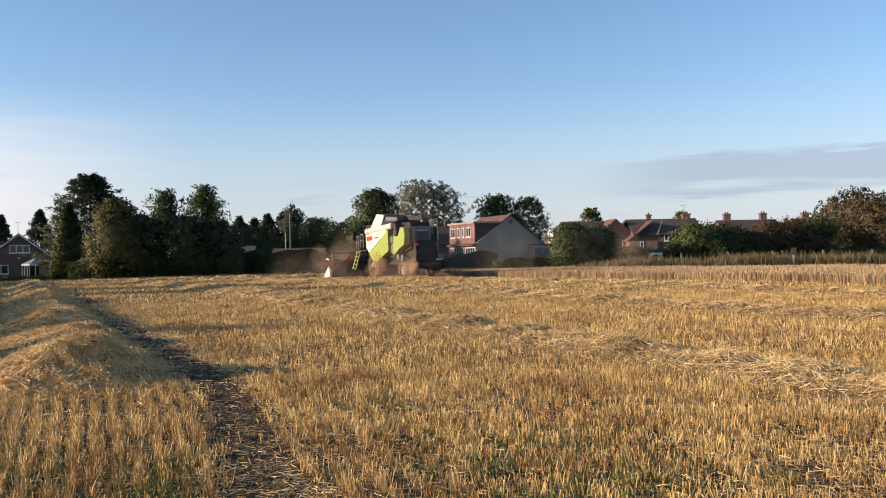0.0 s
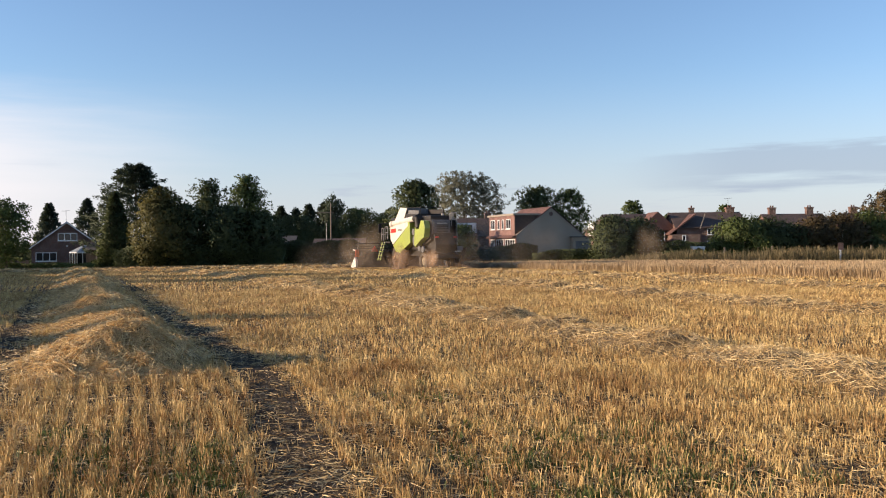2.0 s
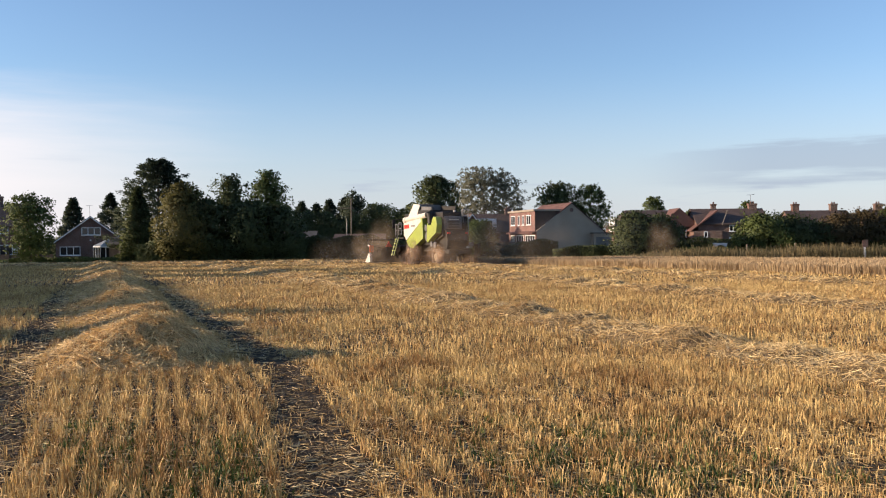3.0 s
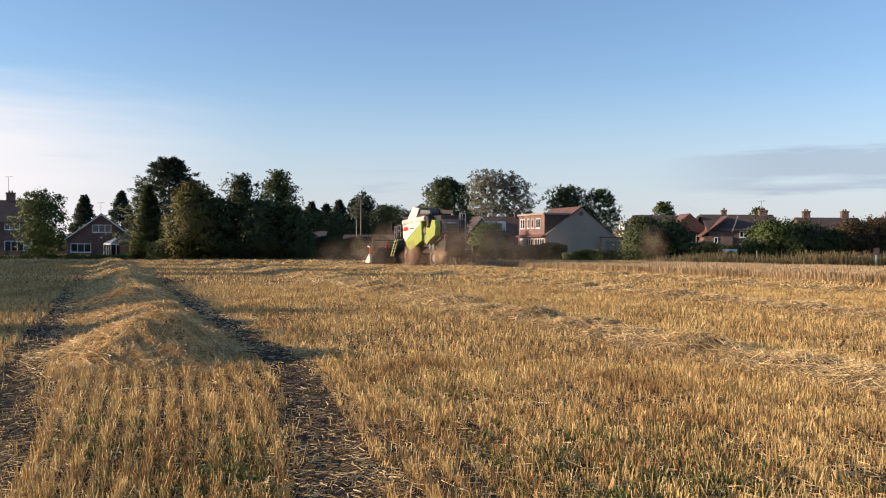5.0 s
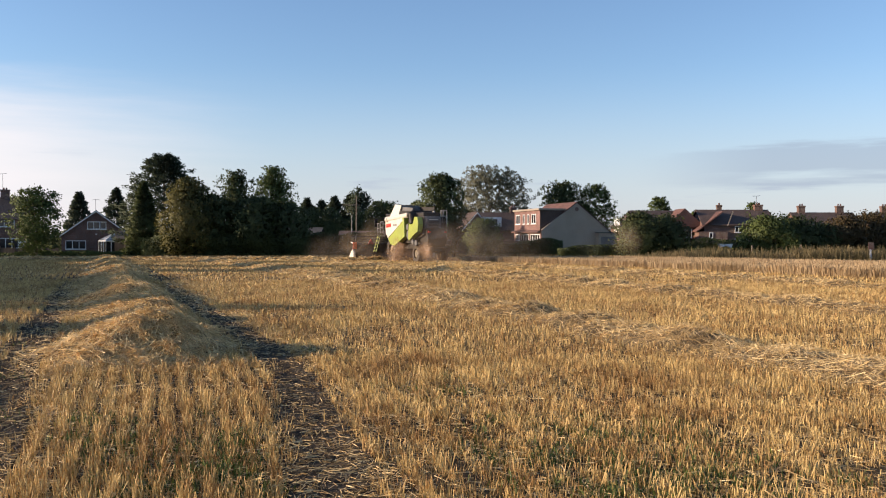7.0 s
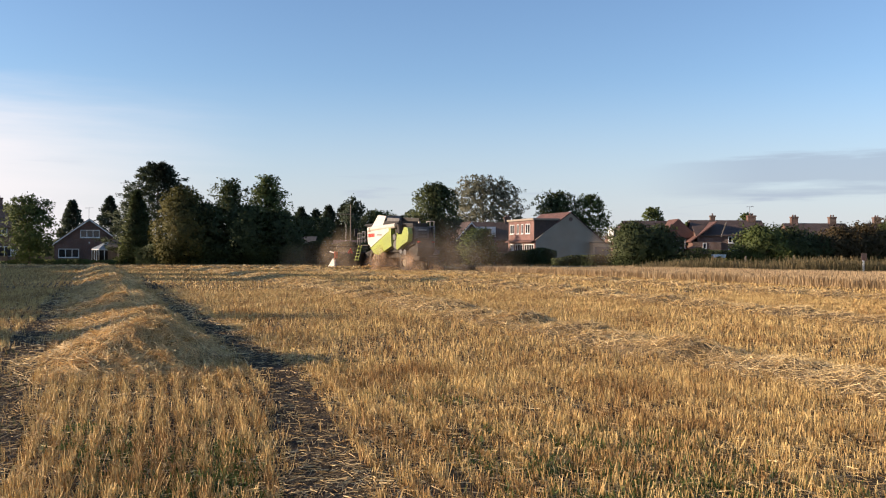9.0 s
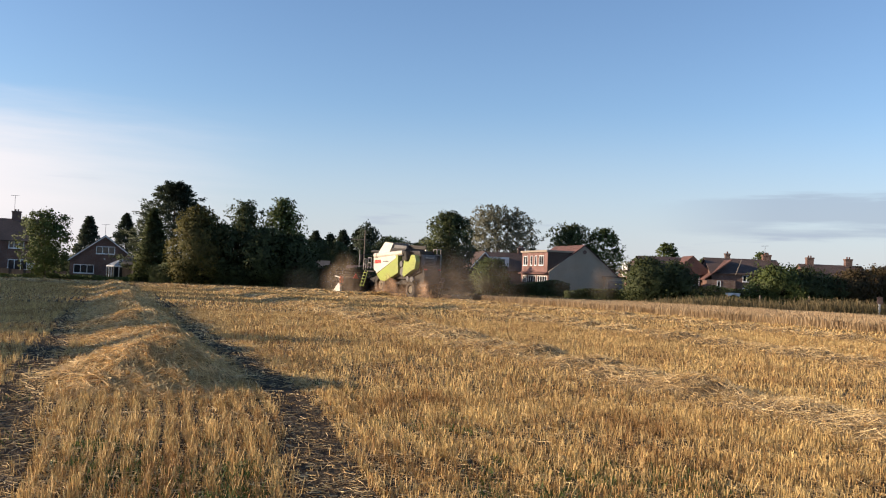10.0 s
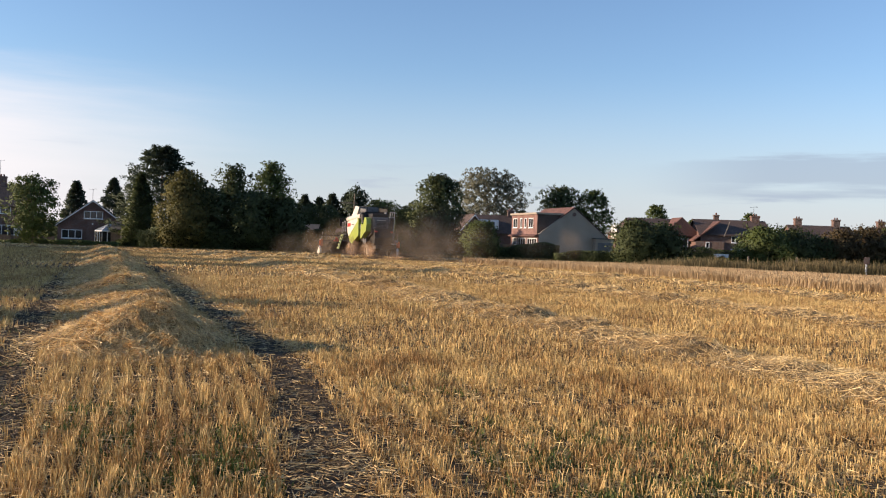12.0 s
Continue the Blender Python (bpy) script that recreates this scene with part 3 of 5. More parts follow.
def chaff():
    """Chopped straw: thin over the open field, thick beside and in the wheel tracks."""
    n = 60000
    y = 4.2 * (34 / 4.2) ** rng.random(n)
    x = rng.uniform(-1, 1, n) * (0.60 * y + 1)
    S, W = rowcoord(x, y)
    keep = (W < CROP_EDGE) & ~bare(S, W)
    x, y = x[keep], y[keep]
    n = len(x)
    v, f = strands(x, y, fall(x, y) + 0.015 + rng.uniform(0, 0.035, n), rng.uniform(0.03, 0.12, n), 0.0042 * np.maximum(1, y / 8) * rng.uniform(0.6, 1.3, n),
                   rng.uniform(0, 6.28, n), rng.normal(0, 0.14, n))
    tagged(raw("chopped_straw", v, f, STRAW), "scattered chopped straw lying between the stubble", "straw", kind="stuff")
    n = 15000
    S = -9.5 + 26 * rng.random(n) ** 1.4
    pick = rng.random(n)
    W = np.where(pick < 0.45, rng.normal(1.74, 0.15, n), np.where(pick < 0.76, rng.normal(-0.92, 0.15, n), np.where(pick < 0.87, rng.normal(1.34, 0.15, n), rng.normal(-1.32, 0.18, n))))
    x, y = lay(S, W)
    v, f = strands(x, y, fall(x, y) + 0.026 + rng.uniform(0, 0.02, n), rng.uniform(0.03, 0.12, n), 0.0036 * np.maximum(1, y / 8) * rng.uniform(0.6, 1.3, n),
                   rng.uniform(0, 6.28, n), rng.normal(0, 0.12, n))
    tagged(raw("trampled_straw", v, f, STRAW), "trampled broken straw along the wheel tracks", "straw", kind="stuff")


chaff()


def weeds():
    vs, fs, base = [], [], 0
    spots = []
    for _ in range(1050):
        y = 4.6 + 7.5 * rng.random() ** 1.6
        x = (rng.random() * 2 - 1) * 0.58 * y
        g = 1.4 * math.exp(-((x - 0.22 * y) / (0.14 * y)) ** 2 - ((y - 5.4) / 1.1) ** 2) + 1.25 * math.exp(-((x + 0.26 * y) / (0.10 * y)) ** 2 - ((y - 5.4) / 1.6) ** 2) + 0.25 * math.sin(x * 1.7 + y)
        S, W = rowcoord(x, y)
        if g + rng.normal(0, 0.3) > 0.62 and abs(W - 1.3 + 0.014 * S * S) > 0.3:
            spots.append((x, y))
    for x, y in spots:
        k = int(rng.integers(12, 34))
        px, py = x + rng.normal(0, 0.07, k), y + rng.normal(0, 0.07, k)
        v, f = blades(px, py, np.full(k, 0.0), rng.uniform(0.03, 0.085, k), rng.uniform(0.008, 0.020, k), rng.uniform(0, 3.14, k), rng.uniform(0.1, 0.9, k), rng.uniform(0, 6.28, k), 0.3)
        vs.append(v); fs.append(f + base); base += len(v)
    tagged(raw("green_weeds", np.concatenate(vs), np.concatenate(fs), WEED), "small green weeds growing through the stubble", "weeds", kind="stuff")


weeds()


def standing_crop():
    n = 300000
    S = rng.uniform(-30, 48, n)
    W = CROP_EDGE + (CROP_FAR - CROP_EDGE) * rng.random(n) ** 1.3
    x, y = lay(S, W)
    keep = (y > 18) & (x < 0.62 * y + 4)
    x, y = x[keep], y[keep]
    n = len(x)
    h = rng.normal(0.34, 0.04, n) + 0.03 * np.sin(x * 0.8) * np.sin(y * 0.7)
    v, f = blades(x, y, fall(x, y), h, 0.013 * rng.uniform(0.6, 1.5, n), rng.uniform(0, 3.14, n), np.abs(rng.normal(0, 0.20, n)), rng.uniform(0, 6.28, n), 1.2)
    tagged(raw("standing_wheat", v, f, CROP), "ripe pale standing wheat not yet cut", "wheat crop", kind="stuff")


standing_crop()


def verge():
    n = 52000
    x = rng.uniform(14, 62, n)
    y0 = 66 - 0.32 * (x - 14)
    y = y0 + rng.uniform(0, 6.5, n)
    h = np.clip(rng.normal(0.62, 0.24, n) + 0.22 * wob(x * 0.7, 1) * 0.8, 0.15, 1.35)
    h = h * np.clip((x - 13) / 6, 0.25, 1)
    v, f = blades(x, y, fall(x, y), h, 0.035 * rng.uniform(0.6, 1.5, n), rng.uniform(0, 3.14, n), np.abs(rng.normal(0, 0.25, n)), rng.uniform(0, 6.28, n), 0.5)
    tagged(raw("rough_grass", v, f, GRASS), "tall dry brown grass on the rough field margin", "grass", kind="stuff")
    n = 30000
    x = rng.uniform(-62, 20, n)
    y = np.where(x < -8, 68.5, 83.5) + rng.uniform(0, 8, n)
    v, f = blades(x, y, fall(x, y), rng.uniform(0.08, 0.32, n), 0.06 * rng.uniform(0.6, 1.5, n), rng.uniform(0, 3.14, n), np.abs(rng.normal(0, 0.3, n)), rng.uniform(0, 6.28, n), 0.4)
    tagged(raw("rough_grass", v, f, GRASS), "low rough grass along the far field margin", "grass", kind="stuff")


verge()

# ---------------------------------------------------------------- trees
def crown_points(kind, h, w, n, r):
    """Centres of leaf clumps in the crown of a tree h high and w wide, with the size of each clump."""
    out = []
    if kind == "cone":
        while len(out) < n:
            t = r.random() ** 1.35
            rad = (w / 2) * (1 - t) ** 0.75 * (0.80 + 0.18 * math.sin(t * 40 + r.random()) + 0.14 * r.random())
            a = r.random() * 6.283
            q = math.sqrt(r.random()) if r.random() < 0.35 else 0.85 + 0.25 * r.random()
            out.append((math.cos(a) * rad * q, math.sin(a) * rad * q, h * (0.04 + 0.95 * t), 0.30 + 0.25 * (1 - t)))
    elif kind == "pine":       # layered limbs with gaps between
        limbs = []
        for i in range(150):
            t = 0.10 + 0.88 * (i + r.random()) / 150
            reach = (w / 2) * min(1.0, 1.30 * (1.0 - t) ** 0.62 + 0.03) * (0.70 + 0.36 * r.random())
            limbs.append((i * 2.39996 + 0.5 * r.random(), t, reach))
        while len(out) < n:
            a, t, reach = limbs[int(r.random() * len(limbs))]
            u = 0.05 + 0.97 * r.random() ** 0.75
            side = 0.20 * reach * (1.1 - u) * r.normal()
            out.append((math.cos(a) * reach * u - math.sin(a) * side, math.sin(a) * reach * u + math.cos(a) * side, h * t * 0.95 + 0.10 * reach * u * u + r.normal(0, 0.06), 0.32))
    else:                      # lobes
        lobes = []
        k = {"dome": 12, "bush": 15, "open": 26, "tall": 15}[kind]
        low = {"dome": 0.17, "bush": 0.08, "open": 0.28, "tall": 0.06}[kind]
        for i in range(k):
            t = low + (0.94 - low) * (i + 0.5) / k
            env = math.sin(math.pi * min(1, (t - low * 0.6) / (1.02 - low * 0.6)) ** (0.75 if kind != "tall" else 0.6)) ** 0.5
            a = r.random() * 6.283
            s = w * (0.21 if kind == "open" else 0.30) * (0.7 + 0.5 * r.random()) * (0.5 + 0.5 * env)
            d = max(0.0, w / 2 * env - s * 0.7) * (0.80 + 0.28 * r.random())
            lobes.append((math.cos(a) * d, math.sin(a) * d, h * t, s))
            lobes.append((-math.cos(a) * d * 0.9, -math.sin(a) * d * 0.9, h * (t + 0.04 * (r.random() - 0.5)), s * 0.9))
        lobes.append((0, 0, h * 0.93, w * 0.14))
        lobes.append((0, 0, h * (low + 0.3), w * 0.30))
        while len(out) < n:
            lx, ly, lz, s = lobes[int(r.random() * len(lobes))]
            p = Vector((r.normal(), r.normal(), r.normal()))
            p.normalize()
            p *= s * (0.55 + 0.5 * r.random())
            z = min(lz, h - s * 0.8) + p.z * (0.85 if kind != "tall" else 1.15)
            out.append((lx + p.x, ly + p.y, max(0.12, z), 0.34 if kind != "open" else 0.30))
    return np.array(out)


def make_tree(name, label, x, y, h, w, kind, leaf_mat, leaves=4200, leaf=0.26, seed=1, trunk=0.12, category="tree", group=""):
    r = np.random.default_rng(seed)
    top = empty(name, pose(x, y, gz(x, y) - 0.05), label, category, group)
    per = 14
    c = crown_points(kind, h, w, leaves // per, r)
    P = np.repeat(c, per, axis=0)
    n = len(P)
    p = P[:, :3] + r.normal(0, 1, (n, 3)) * P[:, 3:4] * 0.55 * np.array([1, 1, 0.8])
    p[:, 2] = np.maximum(p[:, 2], 0.05)
    u = r.normal(0, 1, (n, 3)); u /= np.linalg.norm(u, axis=1, keepdims=True)
    t = np.cross(u, r.normal(0, 1, (n, 3))); t /= np.linalg.norm(t, axis=1, keepdims=True)
    if kind in ("cone", "pine"):
        out = p * np.array([1, 1, 0]); out /= np.linalg.norm(out, axis=1, keepdims=True) + 1e-6
        u = out + np.array([0, 0, 0.35]) + 0.5 * u; u /= np.linalg.norm(u, axis=1, keepdims=True)
        t = np.cross(u, r.normal(0, 1, (n, 3))); t /= np.linalg.norm(t, axis=1, keepdims=True)
    L = leaf * r.uniform(0.6, 1.4, (n, 1))
    Wd = L * (0.6 if kind != "pine" else 0.4)
    out = p - np.array([0, 0, h * 0.42])
    out = out / np.array([w / 2, w / 2, h * 0.55]) + (p - P[:, :3]) * 0.6
    leaf_mesh("crown", p, u, t, L, Wd, out, leaf_mat, top, 0.72)
    bm = bmesh.new()
    tr = max(0.06, trunk * h / 6)
    th = h * (0.92 if kind in ("cone", "pine") else 0.55)
    tube(bm, (0, 0, -0.1), (0.05 * w * r.normal(), 0, th), tr, tr * 0.25, 8)
    part("trunk", bm, BARK, top)
    for i in range(12 if kind in ("open", "pine") else 6):
        q = c[int(r.random() * len(c))]
        z0 = min(th * 0.95, max(0.15 * h, q[2] * (0.55 if kind != "pine" else 0.94)))
        part("limb", tube(bmesh.new(), (0, 0, z0), tuple(q[:3]), tr * 0.38, tr * 0.08, 6), BARK, top)
    return top


TREES = [
    # name, label, x, y, height, width, form, leaves, count, leaf size
    ("garden_tree", "small round green garden tree before the brick bungalow", -46.7, 100, 7.9, 6.2, "dome", LEAF_GREEN, 5200, 0.26),
    ("conifer", "dark narrow conifer behind the bungalow roof", -54.8, 131, 9.3, 3.6, "cone", LEAF_PINE, 3600, 0.30),
    ("conifer", "dark narrow pointed conifer beside the bungalow", -49.2, 131, 9.8, 3.8, "cone", LEAF_PINE, 3600, 0.30),
    ("cedar", "tall broad dark cedar with layered limbs", -35.9, 112, 13.4, 14.4, "pine", LEAF_PINE, 21000, 0.30),
    ("conifer", "bushy dark green conifer at the garden end", -36.5, 106, 8.8, 2.6, "cone", LEAF_DARK, 4200, 0.28),
    ("willow", "broad yellow-green willow bush reaching the ground", -24.5, 84, 7.0, 5.2, "tall", LEAF_YELLOW, 9000, 0.22),
    ("hedgerow_tree", "tall dark green hedgerow tree with a ragged top", -21.0, 88, 8.0, 4.6, "tall", LEAF_DARK, 6500, 0.24),
    ("hedgerow_tree", "tall green hedgerow tree with brown tinted crown", -17.2, 88, 8.4, 4.8, "tall", LEAF_GREEN, 6500, 0.24),
    ("hedgerow_tree", "dense dark bush between the hedgerow trees", -22.6, 85, 5.9, 5.0, "bush", LEAF_DARK, 6000, 0.24),
    ("hedgerow_tree", "dense dark bush below the hedgerow trees", -18.4, 85, 5.6, 5.2, "bush", LEAF_DARK, 6000, 0.24),
    ("hedgerow_tree", "dense dark bush at the end of the tree row", -15.4, 86, 5.0, 4.2, "bush", LEAF_DARK, 5000, 0.24),
    ("conifer", "small dark conifer in the far gardens", -19.7, 126, 7.7, 3.4, "cone", LEAF_PINE, 2600, 0.28),
    ("conifer", "small dark pointed conifer in the far gardens", -17.6, 126, 7.2, 3.4, "cone", LEAF_PINE, 2600, 0.28),
    ("conifer", "dark pointed conifer in a far garden row", -15.5, 124, 7.7, 3.6, "cone", LEAF_PINE, 2600, 0.28),
    ("conifer", "dark conifer in a far garden row", -13.4, 124, 8.0, 3.8, "cone", LEAF_PINE, 2600, 0.28),
    ("garden_tree", "broad dark evergreen in the far garden row", -11.8, 122, 8.4, 4.6, "tall", LEAF_PINE, 4200, 0.28),
    ("garden_tree", "low rounded green tree beyond the harvester", -8.6, 124, 7.0, 5.6, "dome", LEAF_GREEN, 3600, 0.28),
    ("garden_tree", "low rounded green tree in a far garden", -5.2, 128, 6.0, 4.4, "dome", LEAF_GREEN, 3200, 0.28),
    ("field_tree", "leafy dark green tree on the field edge", -0.2, 92, 8.2, 5.2, "dome", LEAF_DARK, 7500, 0.25),
    ("field_tree", "dark bush under the field edge tree", -0.8, 91, 4.2, 4.6, "bush", LEAF_DARK, 4500, 0.25),
    ("hedge_bush", "rounded olive green bush before the dormer house", 4.0, 86, 3.4, 4.2, "bush", LEAF_GREEN, 4600, 0.20),
    ("willow", "large silvery grey tree with open branching crown", 7.6, 138, 13.0, 12.6, "open", LEAF_SILVER, 11000, 0.28),
    ("broad_tree", "dense dark domed tree behind the brick house", 19.4, 142, 10.9, 8.4, "dome", LEAF_DARK, 9000, 0.30),
    ("broad_tree", "green rounded tree behind the brick house", 24.7, 142, 10.6, 6.2, "dome", LEAF_GREEN, 5200, 0.30),
    ("hedge_bush", "large rounded dark green bush before the houses", 17.0, 76, 3.8, 4.8, "bush", LEAF_DARK, 5600, 0.20),
    ("hedge_bush", "rounded dark green bush on the field margin", 19.6, 77, 3.6, 4.4, "bush", LEAF_DARK, 5200, 0.20),
    ("far_tree", "distant open tree above the roofs", 41.0, 166, 9.8, 5.2, "dome", LEAF_GREEN, 2600, 0.36),
    ("far_tree", "distant low tree above the roofs", 60.5, 170, 8.8, 5.0, "dome", LEAF_GREEN, 2400, 0.36),
    ("far_tree", "distant pale green tree between the roofs", 49.5, 170, 7.4, 4.5, "dome", LEAF_GREEN, 2400, 0.36),
    ("hedge_bush", "large bright green bush before the tiled house", 29.0, 78, 3.7, 5.0, "bush", LEAF_GREEN, 6000, 0.20),
    ("hedge_bush", "dark green hedge bush beside the green bush", 32.0, 79, 3.6, 4.4, "bush", LEAF_DARK, 4500, 0.20),
    ("hedge_bush", "dark hedge bush before the terrace", 34.6, 80, 3.0, 4.0, "bush", LEAF_DARK, 4000, 0.20),
    ("fruit_tree", "small brown-leaved fruit tree before the terrace", 37.0, 80, 3.8, 4.4, "dome", LEAF_BROWN, 4200, 0.20),
    ("fruit_tree", "small brown and green fruit tree in a garden", 40.4, 82, 4.1, 4.6, "dome", LEAF_BROWN, 4200, 0.20),
    ("fruit_tree", "small green garden tree before the terrace", 44.0, 84, 4.4, 4.8, "dome", LEAF_GREEN, 4000, 0.20),
    ("broad_tree", "large round tree turning autumn brown", 55.5, 98, 7.9, 9.4, "dome", LEAF_BROWN, 7000, 0.28),
    ("broad_tree", "large spreading brown autumn tree near the fence", 50.5, 84, 6.2, 8.0, "bush", LEAF_BROWN, 7000, 0.24),
]
for i, (nm, lb, x, y, h, w, kd, lm, ct, lf) in enumerate(TREES):
    make_tree(nm, lb, x, y, h * 1.02 + 0.25, w * {"pine": 1.0, "cone": 1.75}.get(kd, 1.12), kd, lm, int(ct * (2.6 if kd == "cone" else 2.0)), lf * (1.15 if kd == "cone" else 0.98), seed=20 + i)

# trees out of view on the sunward side, whose long shade lies on the field
for i, (x, y, h, w, kd) in enumerate([(-48, 32.5, 11.6, 4.6, "dome"), (-48, 12.9, 10.8, 2.4, "cone"), (-50, 40.0, 10.8, 7.5, "dome"), (-46, 9.2, 10.2, 3.4, "tall"), (-54, 53, 10.8, 9.0, "dome"),
                                      (-60, 72, 11, 10, "dome")]):
    make_tree("boundary_tree", "field boundary tree casting long shade", x, y, h, w, kd, LEAF_GREEN, 7000, 0.42, seed=90 + i)


def hedge(name, label, x0, x1, y0, y1, h, depth, leaf_mat, n, leaf=0.2, seed=5, close=0.72):
    r = np.random.default_rng(seed)
    t = r.random(n)
    x, y = x0 + (x1 - x0) * t, y0 + (y1 - y0) * t
    hh = h * (0.85 + 0.16 * wob(x * 0.8, seed))
    z = hh * r.random(n) ** 0.6
    q = r.normal(0, 0.5, n) * depth
    y = y + q
    p = np.stack([x, y, z + fall(x, y)], 1)
    u = r.normal(0, 1, (n, 3)); u /= np.linalg.norm(u, axis=1, keepdims=True)
    s = np.cross(u, r.normal(0, 1, (n, 3))); s /= np.linalg.norm(s, axis=1, keepdims=True)
    L = leaf * r.uniform(0.6, 1.4, (n, 1))
    # the close-grown inside, which lets no light through
    k = max(8, int(abs(x1 - x0) + abs(y1 - y0)))
    t = np.linspace(0.01, 0.99, k)
    cx, cy = x0 + (x1 - x0) * t, y0 + (y1 - y0) * t
    hc = h * (0.85 + 0.16 * wob(cx * 0.8, seed)) * close
    g = fall(cx, cy)
    c = np.concatenate([np.stack([cx, cy - 0.25 * depth, g], 1), np.stack([cx, cy - 0.2 * depth, g + hc], 1), np.stack([cx, cy + 0.2 * depth, g + hc], 1), np.stack([cx, cy + 0.25 * depth, g], 1)])
    i = (np.arange(3)[:, None] * k + np.arange(k - 1)[None]).ravel()
    core = raw(name, c, np.stack([i, i + 1, i + k + 1, i + k], 1), leaf_mat)
    tagged(core, "dense shaded inside of the hedge", "hedge", kind="stuff")
    out = np.stack([0.5 * np.sin(x * 2.1), q / depth, (z / h - 0.45) * 1.6], 1)
    ob = leaf_mesh(name, p, u, s, L, L * 0.6, out, leaf_mat, None, 0.7)
    tagged(ob, label, "hedge", kind="stuff")


hedge("hedge", "dark overgrown garden hedge along the field end", -15, 1, 90, 90, 2.6, 1.0, LEAF_DARK, 26000, 0.16, 3)
hedge("hedge", "dark overgrown hedge before the brick house", 1, 12, 88, 88, 1.9, 1.0, LEAF_DARK, 18000, 0.15, 4)
hedge("hedge", "low dark hedge before the rendered gable", 11, 24, 84, 80, 1.3, 0.8, LEAF_DARK, 16000, 0.14, 6)
hedge("hedge", "dark garden hedge behind the rough grass", 22, 64, 83, 80, 1.9, 0.9, LEAF_DARK, 36000, 0.14, 7)
hedge("hedge", "low garden shrubs before the bungalow", -62, -38, 104, 103, 1.0, 1.2, LEAF_GREEN, 9000, 0.22, 8)
hedge("hedge", "dark hedge under the hedgerow trees", -29, -13, 84, 85, 2.6, 1.0, LEAF_DARK, 22000, 0.16, 9)
hedge("far_woods", "distant dark line of trees and gardens", -130, 130, 190, 190, 4.2, 3.0, LEAF_DARK, 24000, 0.7, 10)
hedge("hedge", "dark mass of garden shrubs behind the hedge", -26, 0, 113, 113, 6.9, 1.4, LEAF_DARK, 34000, 0.2, 11)
# unseen hedges, added to close up the tree shade on the field
hedge("boundary_hedge", "tall hedge out of view, added to shade the field", -46, -47, 15.0, 25, 10.9, 1.6, LEAF_GREEN, 12000, 0.45, 12, 0.92)
hedge("boundary_hedge", "lower hedge out of view, added to shade the far field", -47, -50, 25, 64, 8.6, 1.6, LEAF_GREEN, 22000, 0.45, 13, 0.90)

# ---------------------------------------------------------------- houses
def window(parent, x0, x1, z0, z1, y, panes=2, out=-1, axis="y", name="window"):
    """A white casement on a wall plane. out: the way it faces along the axis."""
    def bx(bm, u0, u1, d0, d1, v0, v1):
        a, b = sorted((y + out * d0, y + out * d1))
        return box(bm, u0, u1, a, b, v0, v1) if axis == "y" else box(bm, a, b, u0, u1, v0, v1)
    fw = 0.09
    bm = bmesh.new()
    bx(bm, x0, x1, -0.02, 0.05, z0, z0 + fw); bx(bm, x0, x1, -0.02, 0.05, z1 - fw, z1)
    step = (x1 - x0 - fw) / panes
    for i in range(panes + 1):
        u = x0 + i * step
        bx(bm, u, u + fw, -0.02, 0.052, z0 + fw, z1 - fw)
    win = part(name, bm, WHITE, parent, "white framed window")
    for i in range(panes):
        u = x0 + i * step
        part("pane", bx(bmesh.new(), u + fw, u + step, -0.02, 0.015, z0 + fw, z1 - fw), GLASS, win, "dark reflecting glass")
    part("sill", bx(bmesh.new(), x0 - 0.05, x1 + 0.05, -0.02, 0.12, z0 - 0.07, z0), WHITE, win)
    return win


def chimney(parent, x, y, z0, z1, w=0.75, d=0.6, material=None, pots=2):
    bm = B(x - w / 2, x + w / 2, y - d / 2, y + d / 2, z0, z1 - 0.22)
    box(bm, x - w / 2 - 0.06, x + w / 2 + 0.06, y - d / 2 - 0.06, y + d / 2 + 0.06, z1 - 0.22, z1)
    ch = part("chimney", bm, material or BRICK, parent, "brick chimney stack")
    for i in range(pots):
        px = x + (i - (pots - 1) / 2) * 0.34
        part("chimney_pot", tube(bmesh.new(), (px, y, z1), (px, y, z1 + 0.28), 0.12, 0.10, 8), TILE_RED, ch, "clay chimney pot")
    return ch


def aerial(parent, x, y, z, h):
    bm = tube(bmesh.new(), (x, y, z), (x, y, z + h), 0.03, 0.03, 6)
    tube(bm, (x - 0.5, y, z + h - 0.05), (x + 0.5, y, z + h + 0.05), 0.02, 0.02, 5)
    for i in range(6):
        tube(bm, (x - 0.45 + i * 0.18, y - 0.2, z + h), (x - 0.45 + i * 0.18, y + 0.2, z + h), 0.012, 0.012, 4)
    part("aerial", bm, LEAD, parent, "thin metal television aerial")


